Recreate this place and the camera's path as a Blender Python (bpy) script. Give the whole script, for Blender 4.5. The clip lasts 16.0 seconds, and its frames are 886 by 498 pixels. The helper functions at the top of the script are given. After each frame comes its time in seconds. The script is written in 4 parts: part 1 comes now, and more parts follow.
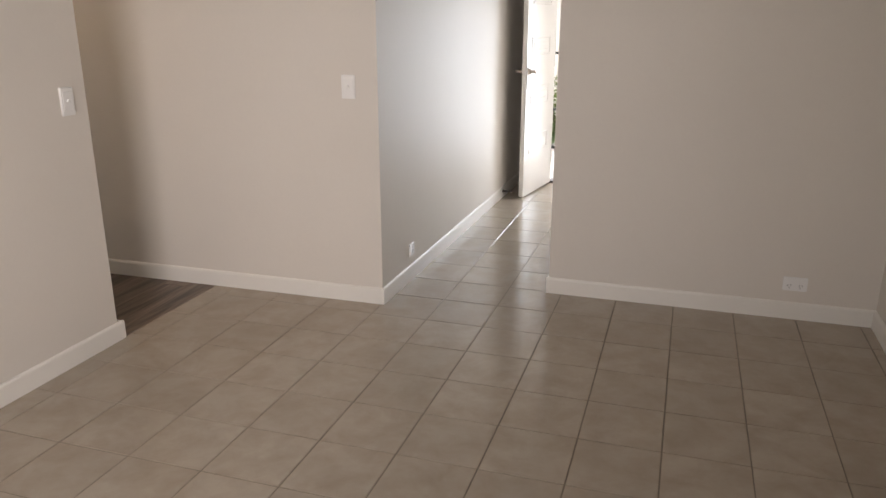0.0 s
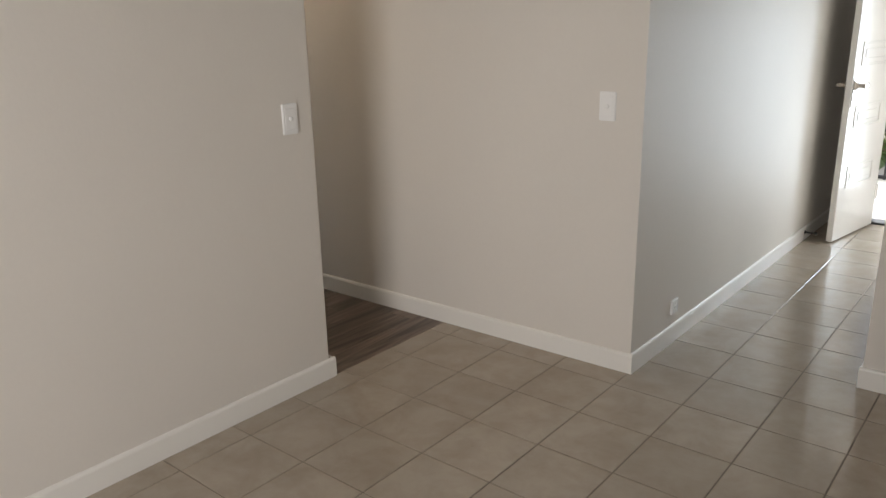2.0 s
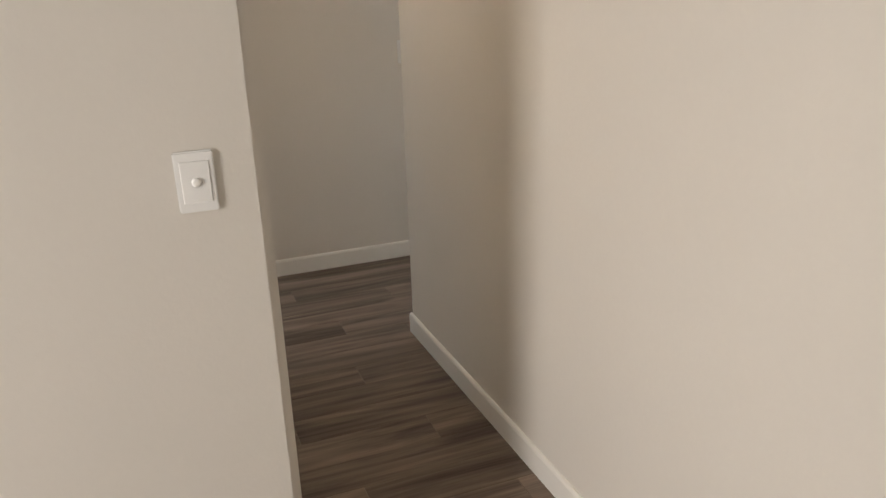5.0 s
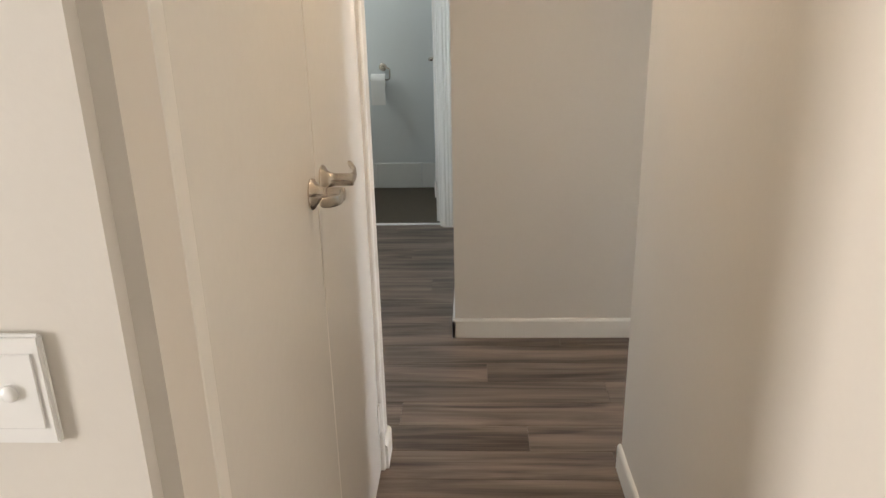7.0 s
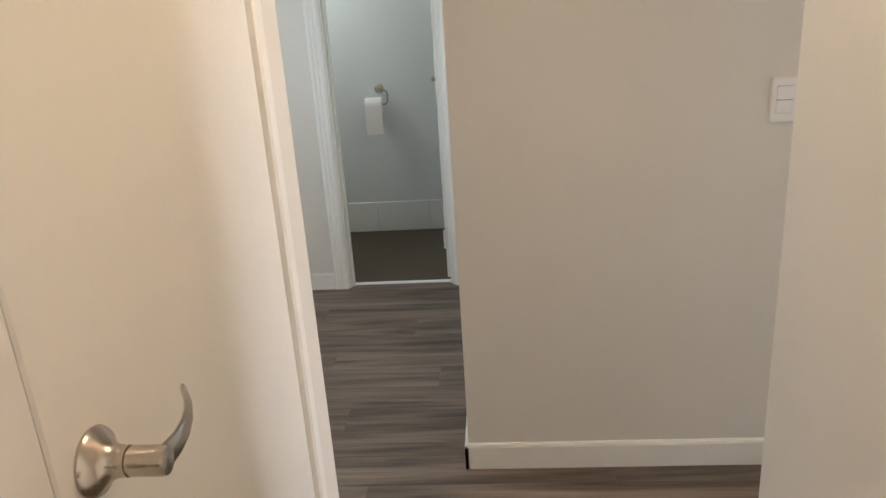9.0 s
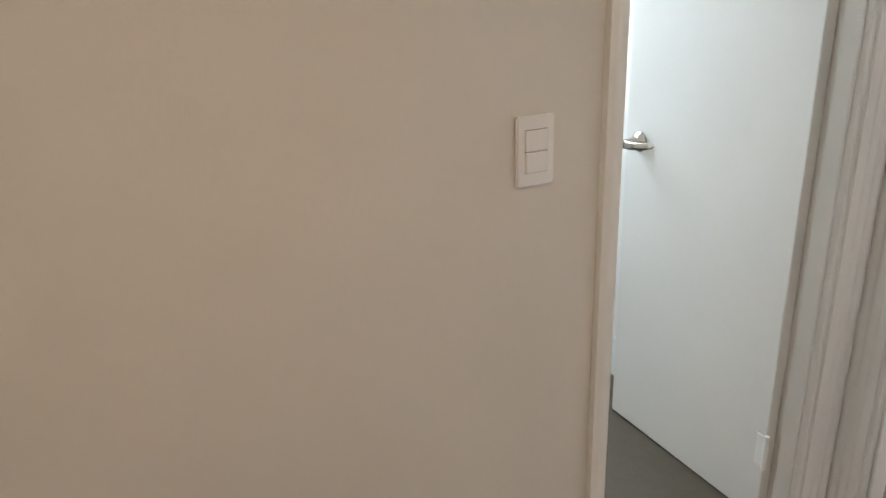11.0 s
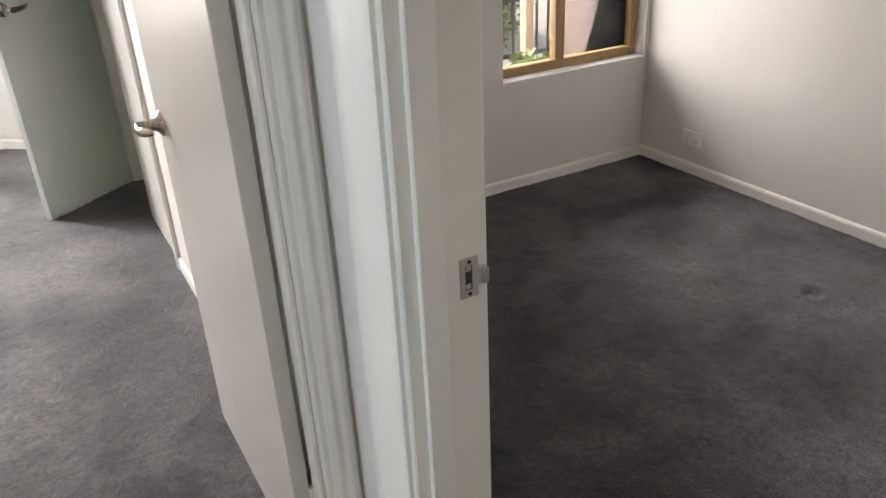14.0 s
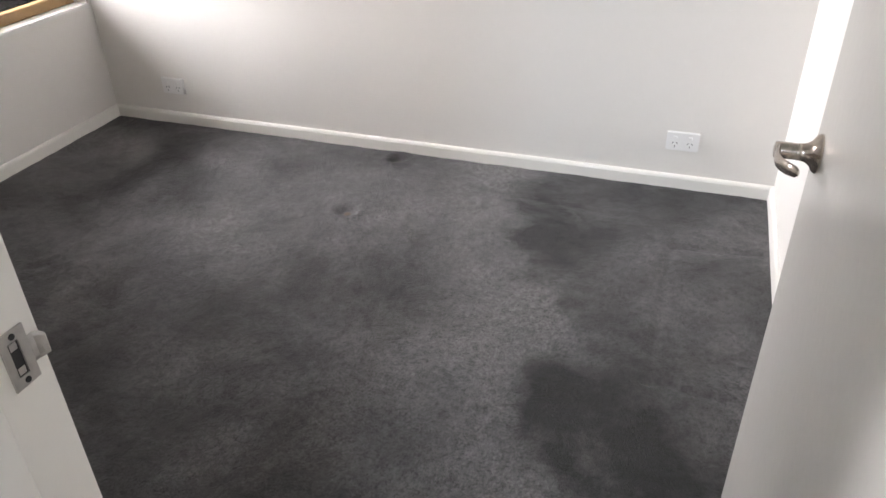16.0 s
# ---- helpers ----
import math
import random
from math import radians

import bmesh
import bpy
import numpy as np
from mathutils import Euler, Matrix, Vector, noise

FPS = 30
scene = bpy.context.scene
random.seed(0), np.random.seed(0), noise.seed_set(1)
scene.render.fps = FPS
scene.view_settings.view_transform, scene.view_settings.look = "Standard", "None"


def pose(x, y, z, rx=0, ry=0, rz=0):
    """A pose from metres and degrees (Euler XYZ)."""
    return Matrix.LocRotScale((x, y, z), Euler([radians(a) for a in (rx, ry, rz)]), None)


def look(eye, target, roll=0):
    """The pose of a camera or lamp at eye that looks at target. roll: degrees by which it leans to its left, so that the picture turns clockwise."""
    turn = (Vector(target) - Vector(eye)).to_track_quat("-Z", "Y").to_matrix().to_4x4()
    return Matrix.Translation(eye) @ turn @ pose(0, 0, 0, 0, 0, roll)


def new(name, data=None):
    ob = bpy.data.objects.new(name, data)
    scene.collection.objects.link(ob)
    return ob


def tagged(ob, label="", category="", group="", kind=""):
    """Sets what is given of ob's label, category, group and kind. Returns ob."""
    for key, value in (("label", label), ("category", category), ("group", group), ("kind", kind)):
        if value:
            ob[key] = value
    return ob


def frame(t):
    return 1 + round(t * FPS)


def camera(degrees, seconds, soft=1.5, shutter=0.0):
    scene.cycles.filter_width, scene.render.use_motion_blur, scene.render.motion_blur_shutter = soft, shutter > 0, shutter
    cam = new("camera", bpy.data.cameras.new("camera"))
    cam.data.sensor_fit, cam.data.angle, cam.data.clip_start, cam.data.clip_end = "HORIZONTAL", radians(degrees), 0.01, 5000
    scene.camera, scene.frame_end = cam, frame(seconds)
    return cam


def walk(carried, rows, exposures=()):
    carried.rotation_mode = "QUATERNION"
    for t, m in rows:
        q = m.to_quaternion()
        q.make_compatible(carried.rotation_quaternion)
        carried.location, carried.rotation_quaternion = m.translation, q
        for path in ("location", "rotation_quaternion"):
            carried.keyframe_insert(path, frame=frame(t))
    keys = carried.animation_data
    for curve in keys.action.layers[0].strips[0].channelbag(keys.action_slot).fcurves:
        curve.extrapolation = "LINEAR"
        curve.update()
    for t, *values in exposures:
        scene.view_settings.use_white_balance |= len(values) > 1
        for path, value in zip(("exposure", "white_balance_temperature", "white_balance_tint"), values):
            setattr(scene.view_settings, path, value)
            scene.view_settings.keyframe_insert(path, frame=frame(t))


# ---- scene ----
cam = camera(61.0, 16.0)
PATH = [
    (0, (1.452, -3.48, 1.475), (0.869, -1.661, 0.881), -0.0),
    (0.5, (1.458, -3.376, 1.428), (0.624, -1.658, 0.834), 0.1),
    (1, (1.453, -3.238, 1.438), (0.432, -1.627, 0.837), 0.0),
    (1.5, (1.348, -3.062, 1.443), (0.226, -1.508, 0.873), -0.6),
    (2, (1.273, -2.8, 1.462), (0.054, -1.321, 0.892), -1.2),
    (2.5, (1.158, -2.527, 1.425), (-0.14, -1.109, 0.873), -1.1),
    (3, (1.055, -2.205, 1.43), (-0.32, -0.878, 0.839), -0.9),
    (3.5, (0.927, -1.871, 1.45), (-0.515, -0.625, 0.847), -1.2),
    (3.7, (0.869, -1.744, 1.454), (-0.618, -0.556, 0.838), -1.3),
    (6, (0.083, -0.665, 1.487), (-1.773, -0.367, 0.803), -0.9),
    (6.2, (0.005, -0.634, 1.477), (-1.859, -0.398, 0.793), -0.6),
    (6.5, (-0.166, -0.569, 1.47), (-2.036, -0.438, 0.771), -0.8),
    (7, (-0.404, -0.491, 1.49), (-2.283, -0.578, 0.81), -1.3),
    (7.5, (-0.576, -0.435, 1.507), (-2.451, -0.723, 0.874), -1.8),
    (8, (-0.787, -0.437, 1.488), (-2.655, -0.759, 0.85), -2.3),
    (8.2, (-0.905, -0.45, 1.483), (-2.775, -0.749, 0.839), -2.7),
    (10.3, (-2.045, -0.46, 1.416), (-3.889, -0.071, 0.748), -2.5),
    (10.6, (-2.214, -0.435, 1.404), (-4.004, 0.154, 0.733), -2.1),
    (11, (-2.361, -0.364, 1.415), (-4.048, 0.445, 0.706), -2.0),
    (11.4, (-2.564, -0.326, 1.426), (-3.975, 0.853, 0.64), -1.6),
    (11.8, (-2.708, -0.285, 1.434), (-3.775, 1.201, 0.625), -2.0),
    (12.2, (-2.779, -0.189, 1.417), (-3.543, 1.468, 0.596), -3.2),
    (12.6, (-2.812, -0.114, 1.426), (-3.277, 1.643, 0.59), -4.0),
    (13, (-2.826, -0.019, 1.414), (-2.917, 1.789, 0.565), -3.9),
    (13.5, (-2.848, 0.081, 1.41), (-2.39, 1.819, 0.535), -3.5),
    (14, (-2.838, 0.138, 1.393), (-1.974, 1.701, 0.493), -2.8),
    (14.5, (-2.767, 0.226, 1.385), (-1.62, 1.574, 0.455), -2.8),
    (15, (-2.713, 0.295, 1.369), (-1.309, 1.319, 0.378), -2.7),
    (15.5, (-2.721, 0.352, 1.341), (-1.183, 1.066, 0.281), -2.5),
    (16, (-2.736, 0.382, 1.33), (-1.141, 0.946, 0.263), -1.2),
]
EXPOSURES = [
    (0, -0.1, 6500, 16), (1, -0.2, 6400, 13), (2, -0.3, 6250, 10), (3.5, -0.1, 6350, 10), (6, 0.55, 6500, 10), (8, 0.9, 6300, 9), (10.5, 0.7, 6800, 14),
    (11, 0.65, 6750, 14), (11.6, 0.42, 6800, 16), (12.5, 0.35, 6900, 16), (13.5, 0.3, 6950, 14), (14.5, 0.45, 6950, 14), (15.5, 0.95, 6600, 14), (16, 1.0, 6550, 14),
]
walk(cam, [(t, look(eye, target, roll)) for t, eye, target, roll in PATH], EXPOSURES)

# ---- light ----
world = bpy.data.worlds.new("sky")
scene.world = world
world.use_nodes = True
wn = world.node_tree
sky = wn.nodes.new("ShaderNodeTexSky")
sky.sky_type = "NISHITA"
sky.sun_disc = False
SUN_ELEVATION, SUN_AZIMUTH = 52, 145
sky.sun_elevation, sky.sun_rotation = radians(SUN_ELEVATION), radians(SUN_AZIMUTH)
sky.air_density, sky.dust_density = 1.0, 2.0
wn.links.new(sky.outputs[0], wn.nodes["Background"].inputs[0])
wn.nodes["Background"].inputs[1].default_value = 0.15
sun = new("sun", bpy.data.lights.new("sun", "SUN"))
sun.data.energy, sun.data.angle, sun.data.color = 4.5, radians(0.6), (1.0, 0.95, 0.86)
sun.matrix_world = look((0, 0, 30), (-30 * math.sin(radians(SUN_AZIMUTH)) / math.tan(radians(SUN_ELEVATION)),
                                     -30 * math.cos(radians(SUN_AZIMUTH)) / math.tan(radians(SUN_ELEVATION)), 0))


def daylight(name, place, target, wide, high, watts, colour):
    """Sky light that enters by an opening."""
    ob = new(name, bpy.data.lights.new(name, "AREA"))
    ob.data.shape, ob.data.size, ob.data.size_y, ob.data.energy, ob.data.color = "RECTANGLE", wide, high, watts, colour
    ob.matrix_world = look(place, target)
    return ob


daylight("daylight_glass_door", (0.75, -4.36, 1.1), (-0.9, -0.5, 1.0), 0.95, 2.0, 33, (1.0, 0.935, 0.875)).data.spread = radians(112)
daylight("daylight_front_door", (0.76, 3.37, 0.95), (0.5, -0.4, 0.3), 0.36, 1.5, 12, (0.84, 0.94, 1.0)).data.spread = radians(100)
daylight("daylight_bay_left", (-4.06, 5.06, 1.3), (-3.0, 3.9, 0.6), 0.62, 1.4, 46, (0.97, 0.97, 1.0)).data.spread = radians(105)
daylight("daylight_bay_middle", (-3.35, 5.32, 1.3), (-3.35, 2.5, 0.5), 0.7, 1.4, 44, (0.97, 0.97, 1.0)).data.spread = radians(125)
daylight("daylight_bay_right", (-2.68, 5.08, 1.3), (-3.7, 3.9, 0.6), 0.55, 1.4, 18, (0.97, 0.97, 1.0)).data.spread = radians(105)
daylight("daylight_bedroom_window", (-0.95, 4.9, 1.7), (-0.7, 2.95, 1.1), 1.9, 2.1, 330, (0.98, 0.98, 1.0))
daylight("daylight_bathroom_window", (-4.95, 0.75, 1.65), (-3.8, 0.75, 0.9), 0.5, 0.8, 24, (0.7, 0.87, 1.0))
# Fill light added to lift the dim passage; no source is known there.
daylight("passage_fill_light", (-3.85, -1.86, 1.5), (-4.1, -0.9, 0.6), 0.65, 0.9, 8, (0.82, 0.92, 1.0))
daylight("daylight_toilet_window", (-5.5, -1.85, 1.75), (-5.5, -0.9, 1.2), 0.4, 0.6, 3.2, (0.92, 0.98, 0.95))

# ---- materials ----


def material(name, colour, rough=0.5, metal=0.0, vary=0.06, scale=6.0, bump=0.0, bump_scale=200.0, coat=0.0, fine=60.0, per_object=0.0):
    """A surface with variation at two scales and fine relief."""
    m = bpy.data.materials.new(name)
    m.use_nodes = True
    t = m.node_tree
    b = t.nodes["Principled BSDF"]
    co = t.nodes.new("ShaderNodeTexCoord")
    big, small = t.nodes.new("ShaderNodeTexNoise"), t.nodes.new("ShaderNodeTexNoise")
    big.inputs["Scale"].default_value, small.inputs["Scale"].default_value = scale, fine
    big.inputs["Detail"].default_value = 4
    add = t.nodes.new("ShaderNodeMath")
    add.operation = "MULTIPLY_ADD"
    t.links.new(small.outputs["Fac"], add.inputs[0])
    add.inputs[1].default_value = 0.4
    t.links.new(big.outputs["Fac"], add.inputs[2])
    ramp = t.nodes.new("ShaderNodeMapRange")
    ramp.inputs["From Min"].default_value, ramp.inputs["From Max"].default_value = 0.35, 1.05
    ramp.inputs["To Min"].default_value, ramp.inputs["To Max"].default_value = 1 - vary, 1 + vary
    t.links.new(add.outputs[0], ramp.inputs["Value"])
    scaled = t.nodes.new("ShaderNodeVectorMath")
    scaled.operation = "SCALE"
    scaled.inputs[0].default_value = colour
    for n in (big, small):
        t.links.new(co.outputs["Object"], n.inputs["Vector"])
    if per_object:
        info = t.nodes.new("ShaderNodeObjectInfo")
        one = t.nodes.new("ShaderNodeMapRange")
        one.inputs["To Min"].default_value, one.inputs["To Max"].default_value = 1 - per_object, 1 + per_object
        t.links.new(info.outputs["Random"], one.inputs["Value"])
        mul = t.nodes.new("ShaderNodeMath")
        mul.operation = "MULTIPLY"
        t.links.new(ramp.outputs[0], mul.inputs[0])
        t.links.new(one.outputs[0], mul.inputs[1])
        t.links.new(mul.outputs[0], scaled.inputs["Scale"])
        shift = t.nodes.new("ShaderNodeVectorMath")
        shift.operation = "ADD"
        t.links.new(co.outputs["Object"], shift.inputs[0])
        spread = t.nodes.new("ShaderNodeMath")
        spread.operation = "MULTIPLY"
        spread.inputs[1].default_value = 37.0
        t.links.new(info.outputs["Random"], spread.inputs[0])
        t.links.new(spread.outputs[0], shift.inputs[1])
        for n in (big, small):
            t.links.new(shift.outputs[0], n.inputs["Vector"])
    else:
        t.links.new(ramp.outputs[0], scaled.inputs["Scale"])
    t.links.new(scaled.outputs[0], b.inputs["Base Color"])
    b.inputs["Roughness"].default_value, b.inputs["Metallic"].default_value, b.inputs["Coat Weight"].default_value = rough, metal, coat
    if bump:
        relief, bn = t.nodes.new("ShaderNodeTexNoise"), t.nodes.new("ShaderNodeBump")
        relief.inputs["Scale"].default_value, relief.inputs["Detail"].default_value = bump_scale, 5
        bn.inputs["Strength"].default_value, bn.inputs["Distance"].default_value = bump, 0.004
        t.links.new(co.outputs["Object"], relief.inputs["Vector"])
        t.links.new(relief.outputs["Fac"], bn.inputs["Height"])
        t.links.new(bn.outputs[0], b.inputs["Normal"])
    return m


PAINT = material("wall_paint", (0.74, 0.70, 0.645), 0.52, vary=0.025, scale=1.6, bump=0.10, bump_scale=90)
PAINT_WARM = material("bedroom_paint", (0.78, 0.755, 0.72), 0.5, vary=0.02, scale=1.6, bump=0.10, bump_scale=90)
PAINT_WET = material("bathroom_paint", (0.72, 0.75, 0.76), 0.45, vary=0.02, scale=1.6, bump=0.08, bump_scale=90)
CEILING = material("ceiling_paint", (0.82, 0.81, 0.78), 0.9, vary=0.02, bump=0.05)
TRIM = material("trim_gloss", (0.84, 0.82, 0.775), 0.36, vary=0.012, scale=3)
DOOR = material("door_enamel", (0.80, 0.775, 0.73), 0.22, vary=0.025, scale=3, bump=0.06, bump_scale=45)
# Copy of the door enamel with the ajar leaf's grey-green shade in its colour.
DOOR_SHADED = material("door_enamel_shaded", (0.70, 0.75, 0.73), 0.3, vary=0.025, scale=3, bump=0.05, bump_scale=45)
PLASTIC = material("switch_plastic", (0.90, 0.895, 0.885), 0.25, vary=0.01)
DARK = material("dark_slot", (0.03, 0.03, 0.03), 0.6, vary=0.2)
GAP = material("switch_gap", (0.30, 0.28, 0.26), 0.6, vary=0.1)
STEEL = material("brushed_nickel", (0.52, 0.465, 0.41), 0.22, metal=1.0, vary=0.08, scale=20, bump=0.05, bump_scale=400)
CHROME = material("chrome", (0.7, 0.7, 0.7), 0.14, metal=1.0, vary=0.03)
MIRROR = material("mirror_silver", (0.9, 0.92, 0.93), 0.03, metal=1.0, vary=0.01)
ZINC = material("zinc_plate", (0.50, 0.48, 0.46), 0.38, metal=0.9, vary=0.12, scale=60)
IRON = material("black_iron", (0.025, 0.025, 0.025), 0.5, vary=0.2, scale=20, bump=0.2)
PAPER = material("toilet_paper", (0.85, 0.84, 0.82), 0.95, vary=0.02, bump=0.4, bump_scale=120)
TIMBER = material("window_timber", (0.37, 0.235, 0.105), 0.45, vary=0.15, scale=8, bump=0.2, bump_scale=80)
SILL = material("sill_gloss", (0.82, 0.81, 0.79), 0.25, vary=0.04, scale=5)
ALUMINIUM = material("white_aluminium", (0.8, 0.8, 0.79), 0.35, vary=0.02)
BLIND = material("blind_fabric", (0.80, 0.78, 0.72), 0.85, vary=0.04, bump=0.2, bump_scale=300)
GROUT = material("grout", (0.20, 0.165, 0.13), 0.85, vary=0.3, scale=9, bump=0.3)
CONCRETE = material("porch_concrete", (0.42, 0.40, 0.37), 0.85, vary=0.15, scale=5, bump=0.5, bump_scale=60)
BRICK = material("dark_brick", (0.13, 0.085, 0.075), 0.8, vary=0.25, scale=9, bump=0.6, bump_scale=40)
RENDERED = material("backdrop_render", (0.72, 0.69, 0.64), 0.85, vary=0.08, scale=4, bump=0.3)
LEAF = material("leaves", (0.12, 0.17, 0.04), 0.5, vary=0.5, scale=7, per_object=0.15)
BARK = material("stems", (0.12, 0.08, 0.05), 0.85, vary=0.3, scale=20, bump=0.5)
GRASS = material("lawn", (0.08, 0.15, 0.03), 0.8, vary=0.4, scale=3, bump=0.8, bump_scale=80)
FENCE = material("fence_timber", (0.30, 0.21, 0.14), 0.75, vary=0.2, scale=10, bump=0.4, bump_scale=60, per_object=0.15)
WET_FLOOR = material("wet_area_floor", (0.075, 0.057, 0.036), 0.55, vary=0.12, scale=30, bump=0.15, bump_scale=250)
WHITE_TILE = material("white_wall_tile", (0.80, 0.81, 0.80), 0.12, vary=0.02, per_object=0.02)


def tile_material():
    """Beige porcelain with cloudy mottling; each tile has its own clouds and tone."""
    m = material("floor_tile", (0.43, 0.372, 0.305), 0.2, vary=0.05, scale=5, fine=40, per_object=0.05)
    t = m.node_tree
    b = t.nodes["Principled BSDF"]
    base = b.inputs["Base Color"].links[0].from_socket
    shift = next(n for n in t.nodes if n.type == "VECT_MATH" and n.operation == "ADD").outputs[0]
    cloud, mix, ramp = t.nodes.new("ShaderNodeTexNoise"), t.nodes.new("ShaderNodeMix"), t.nodes.new("ShaderNodeValToRGB")
    cloud.inputs["Scale"].default_value, cloud.inputs["Detail"].default_value, cloud.inputs["Roughness"].default_value = 6.5, 7, 0.65
    cloud.inputs["Distortion"].default_value = 0.3
    ramp.color_ramp.elements[0].position, ramp.color_ramp.elements[1].position = 0.38, 0.78
    mix.data_type = "RGBA"
    mix.inputs["B"].default_value = (0.345, 0.285, 0.225, 1)
    t.links.new(shift, cloud.inputs["Vector"])
    t.links.new(cloud.outputs["Fac"], ramp.inputs[0])
    t.links.new(ramp.outputs[0], mix.inputs["Factor"])
    t.links.new(base, mix.inputs["A"])
    t.links.new(mix.outputs["Result"], b.inputs["Base Color"])
    rough = t.nodes.new("ShaderNodeMapRange")
    rough.inputs["To Min"].default_value, rough.inputs["To Max"].default_value = 0.1, 0.24
    t.links.new(cloud.outputs["Fac"], rough.inputs["Value"])
    t.links.new(rough.outputs[0], b.inputs["Roughness"])
    return m


TILE = tile_material()


def plank_material():
    """Grey-brown wood-look vinyl; the grain runs along y."""
    m = bpy.data.materials.new("vinyl_plank")
    m.use_nodes = True
    t = m.node_tree
    b = t.nodes["Principled BSDF"]
    co, info = t.nodes.new("ShaderNodeTexCoord"), t.nodes.new("ShaderNodeObjectInfo")
    shift, spread = t.nodes.new("ShaderNodeVectorMath"), t.nodes.new("ShaderNodeMath")
    spread.operation = "MULTIPLY"
    spread.inputs[1].default_value = 53.0
    t.links.new(info.outputs["Random"], spread.inputs[0])
    shift.operation = "ADD"
    t.links.new(co.outputs["Object"], shift.inputs[0])
    t.links.new(spread.outputs[0], shift.inputs[1])
    layers = []
    for stretch, detail in (((15, 1.2, 1), 7), ((110, 3.0, 1), 4)):
        mp, nz = t.nodes.new("ShaderNodeMapping"), t.nodes.new("ShaderNodeTexNoise")
        mp.inputs["Scale"].default_value = stretch
        nz.inputs["Scale"].default_value, nz.inputs["Detail"].default_value, nz.inputs["Distortion"].default_value = 1.0, detail, 1.1
        t.links.new(shift.outputs[0], mp.inputs["Vector"])
        t.links.new(mp.outputs[0], nz.inputs["Vector"])
        layers.append(nz.outputs["Fac"])
    add = t.nodes.new("ShaderNodeMath")
    add.operation = "MULTIPLY_ADD"
    t.links.new(layers[1], add.inputs[0])
    add.inputs[1].default_value = 0.35
    t.links.new(layers[0], add.inputs[2])
    ramp = t.nodes.new("ShaderNodeValToRGB")
    e = ramp.color_ramp.elements
    e[0].position, e[0].color = 0.46, (0.052, 0.034, 0.024, 1)
    e[1].position, e[1].color = 0.90, (0.265, 0.205, 0.16, 1)
    mid = ramp.color_ramp.elements.new(0.66)
    mid.color = (0.150, 0.110, 0.084, 1)
    t.links.new(add.outputs[0], ramp.inputs[0])
    tone, scaled = t.nodes.new("ShaderNodeMapRange"), t.nodes.new("ShaderNodeVectorMath")
    scaled.operation = "SCALE"
    tone.inputs["To Min"].default_value, tone.inputs["To Max"].default_value = 0.86, 1.14
    t.links.new(info.outputs["Random"], tone.inputs["Value"])
    t.links.new(ramp.outputs[0], scaled.inputs[0])
    t.links.new(tone.outputs[0], scaled.inputs["Scale"])
    t.links.new(scaled.outputs[0], b.inputs["Base Color"])
    b.inputs["Roughness"].default_value = 0.4
    bn = t.nodes.new("ShaderNodeBump")
    bn.inputs["Strength"].default_value, bn.inputs["Distance"].default_value = 0.25, 0.002
    t.links.new(layers[1], bn.inputs["Height"])
    t.links.new(bn.outputs[0], b.inputs["Normal"])
    return m


PLANK = plank_material()


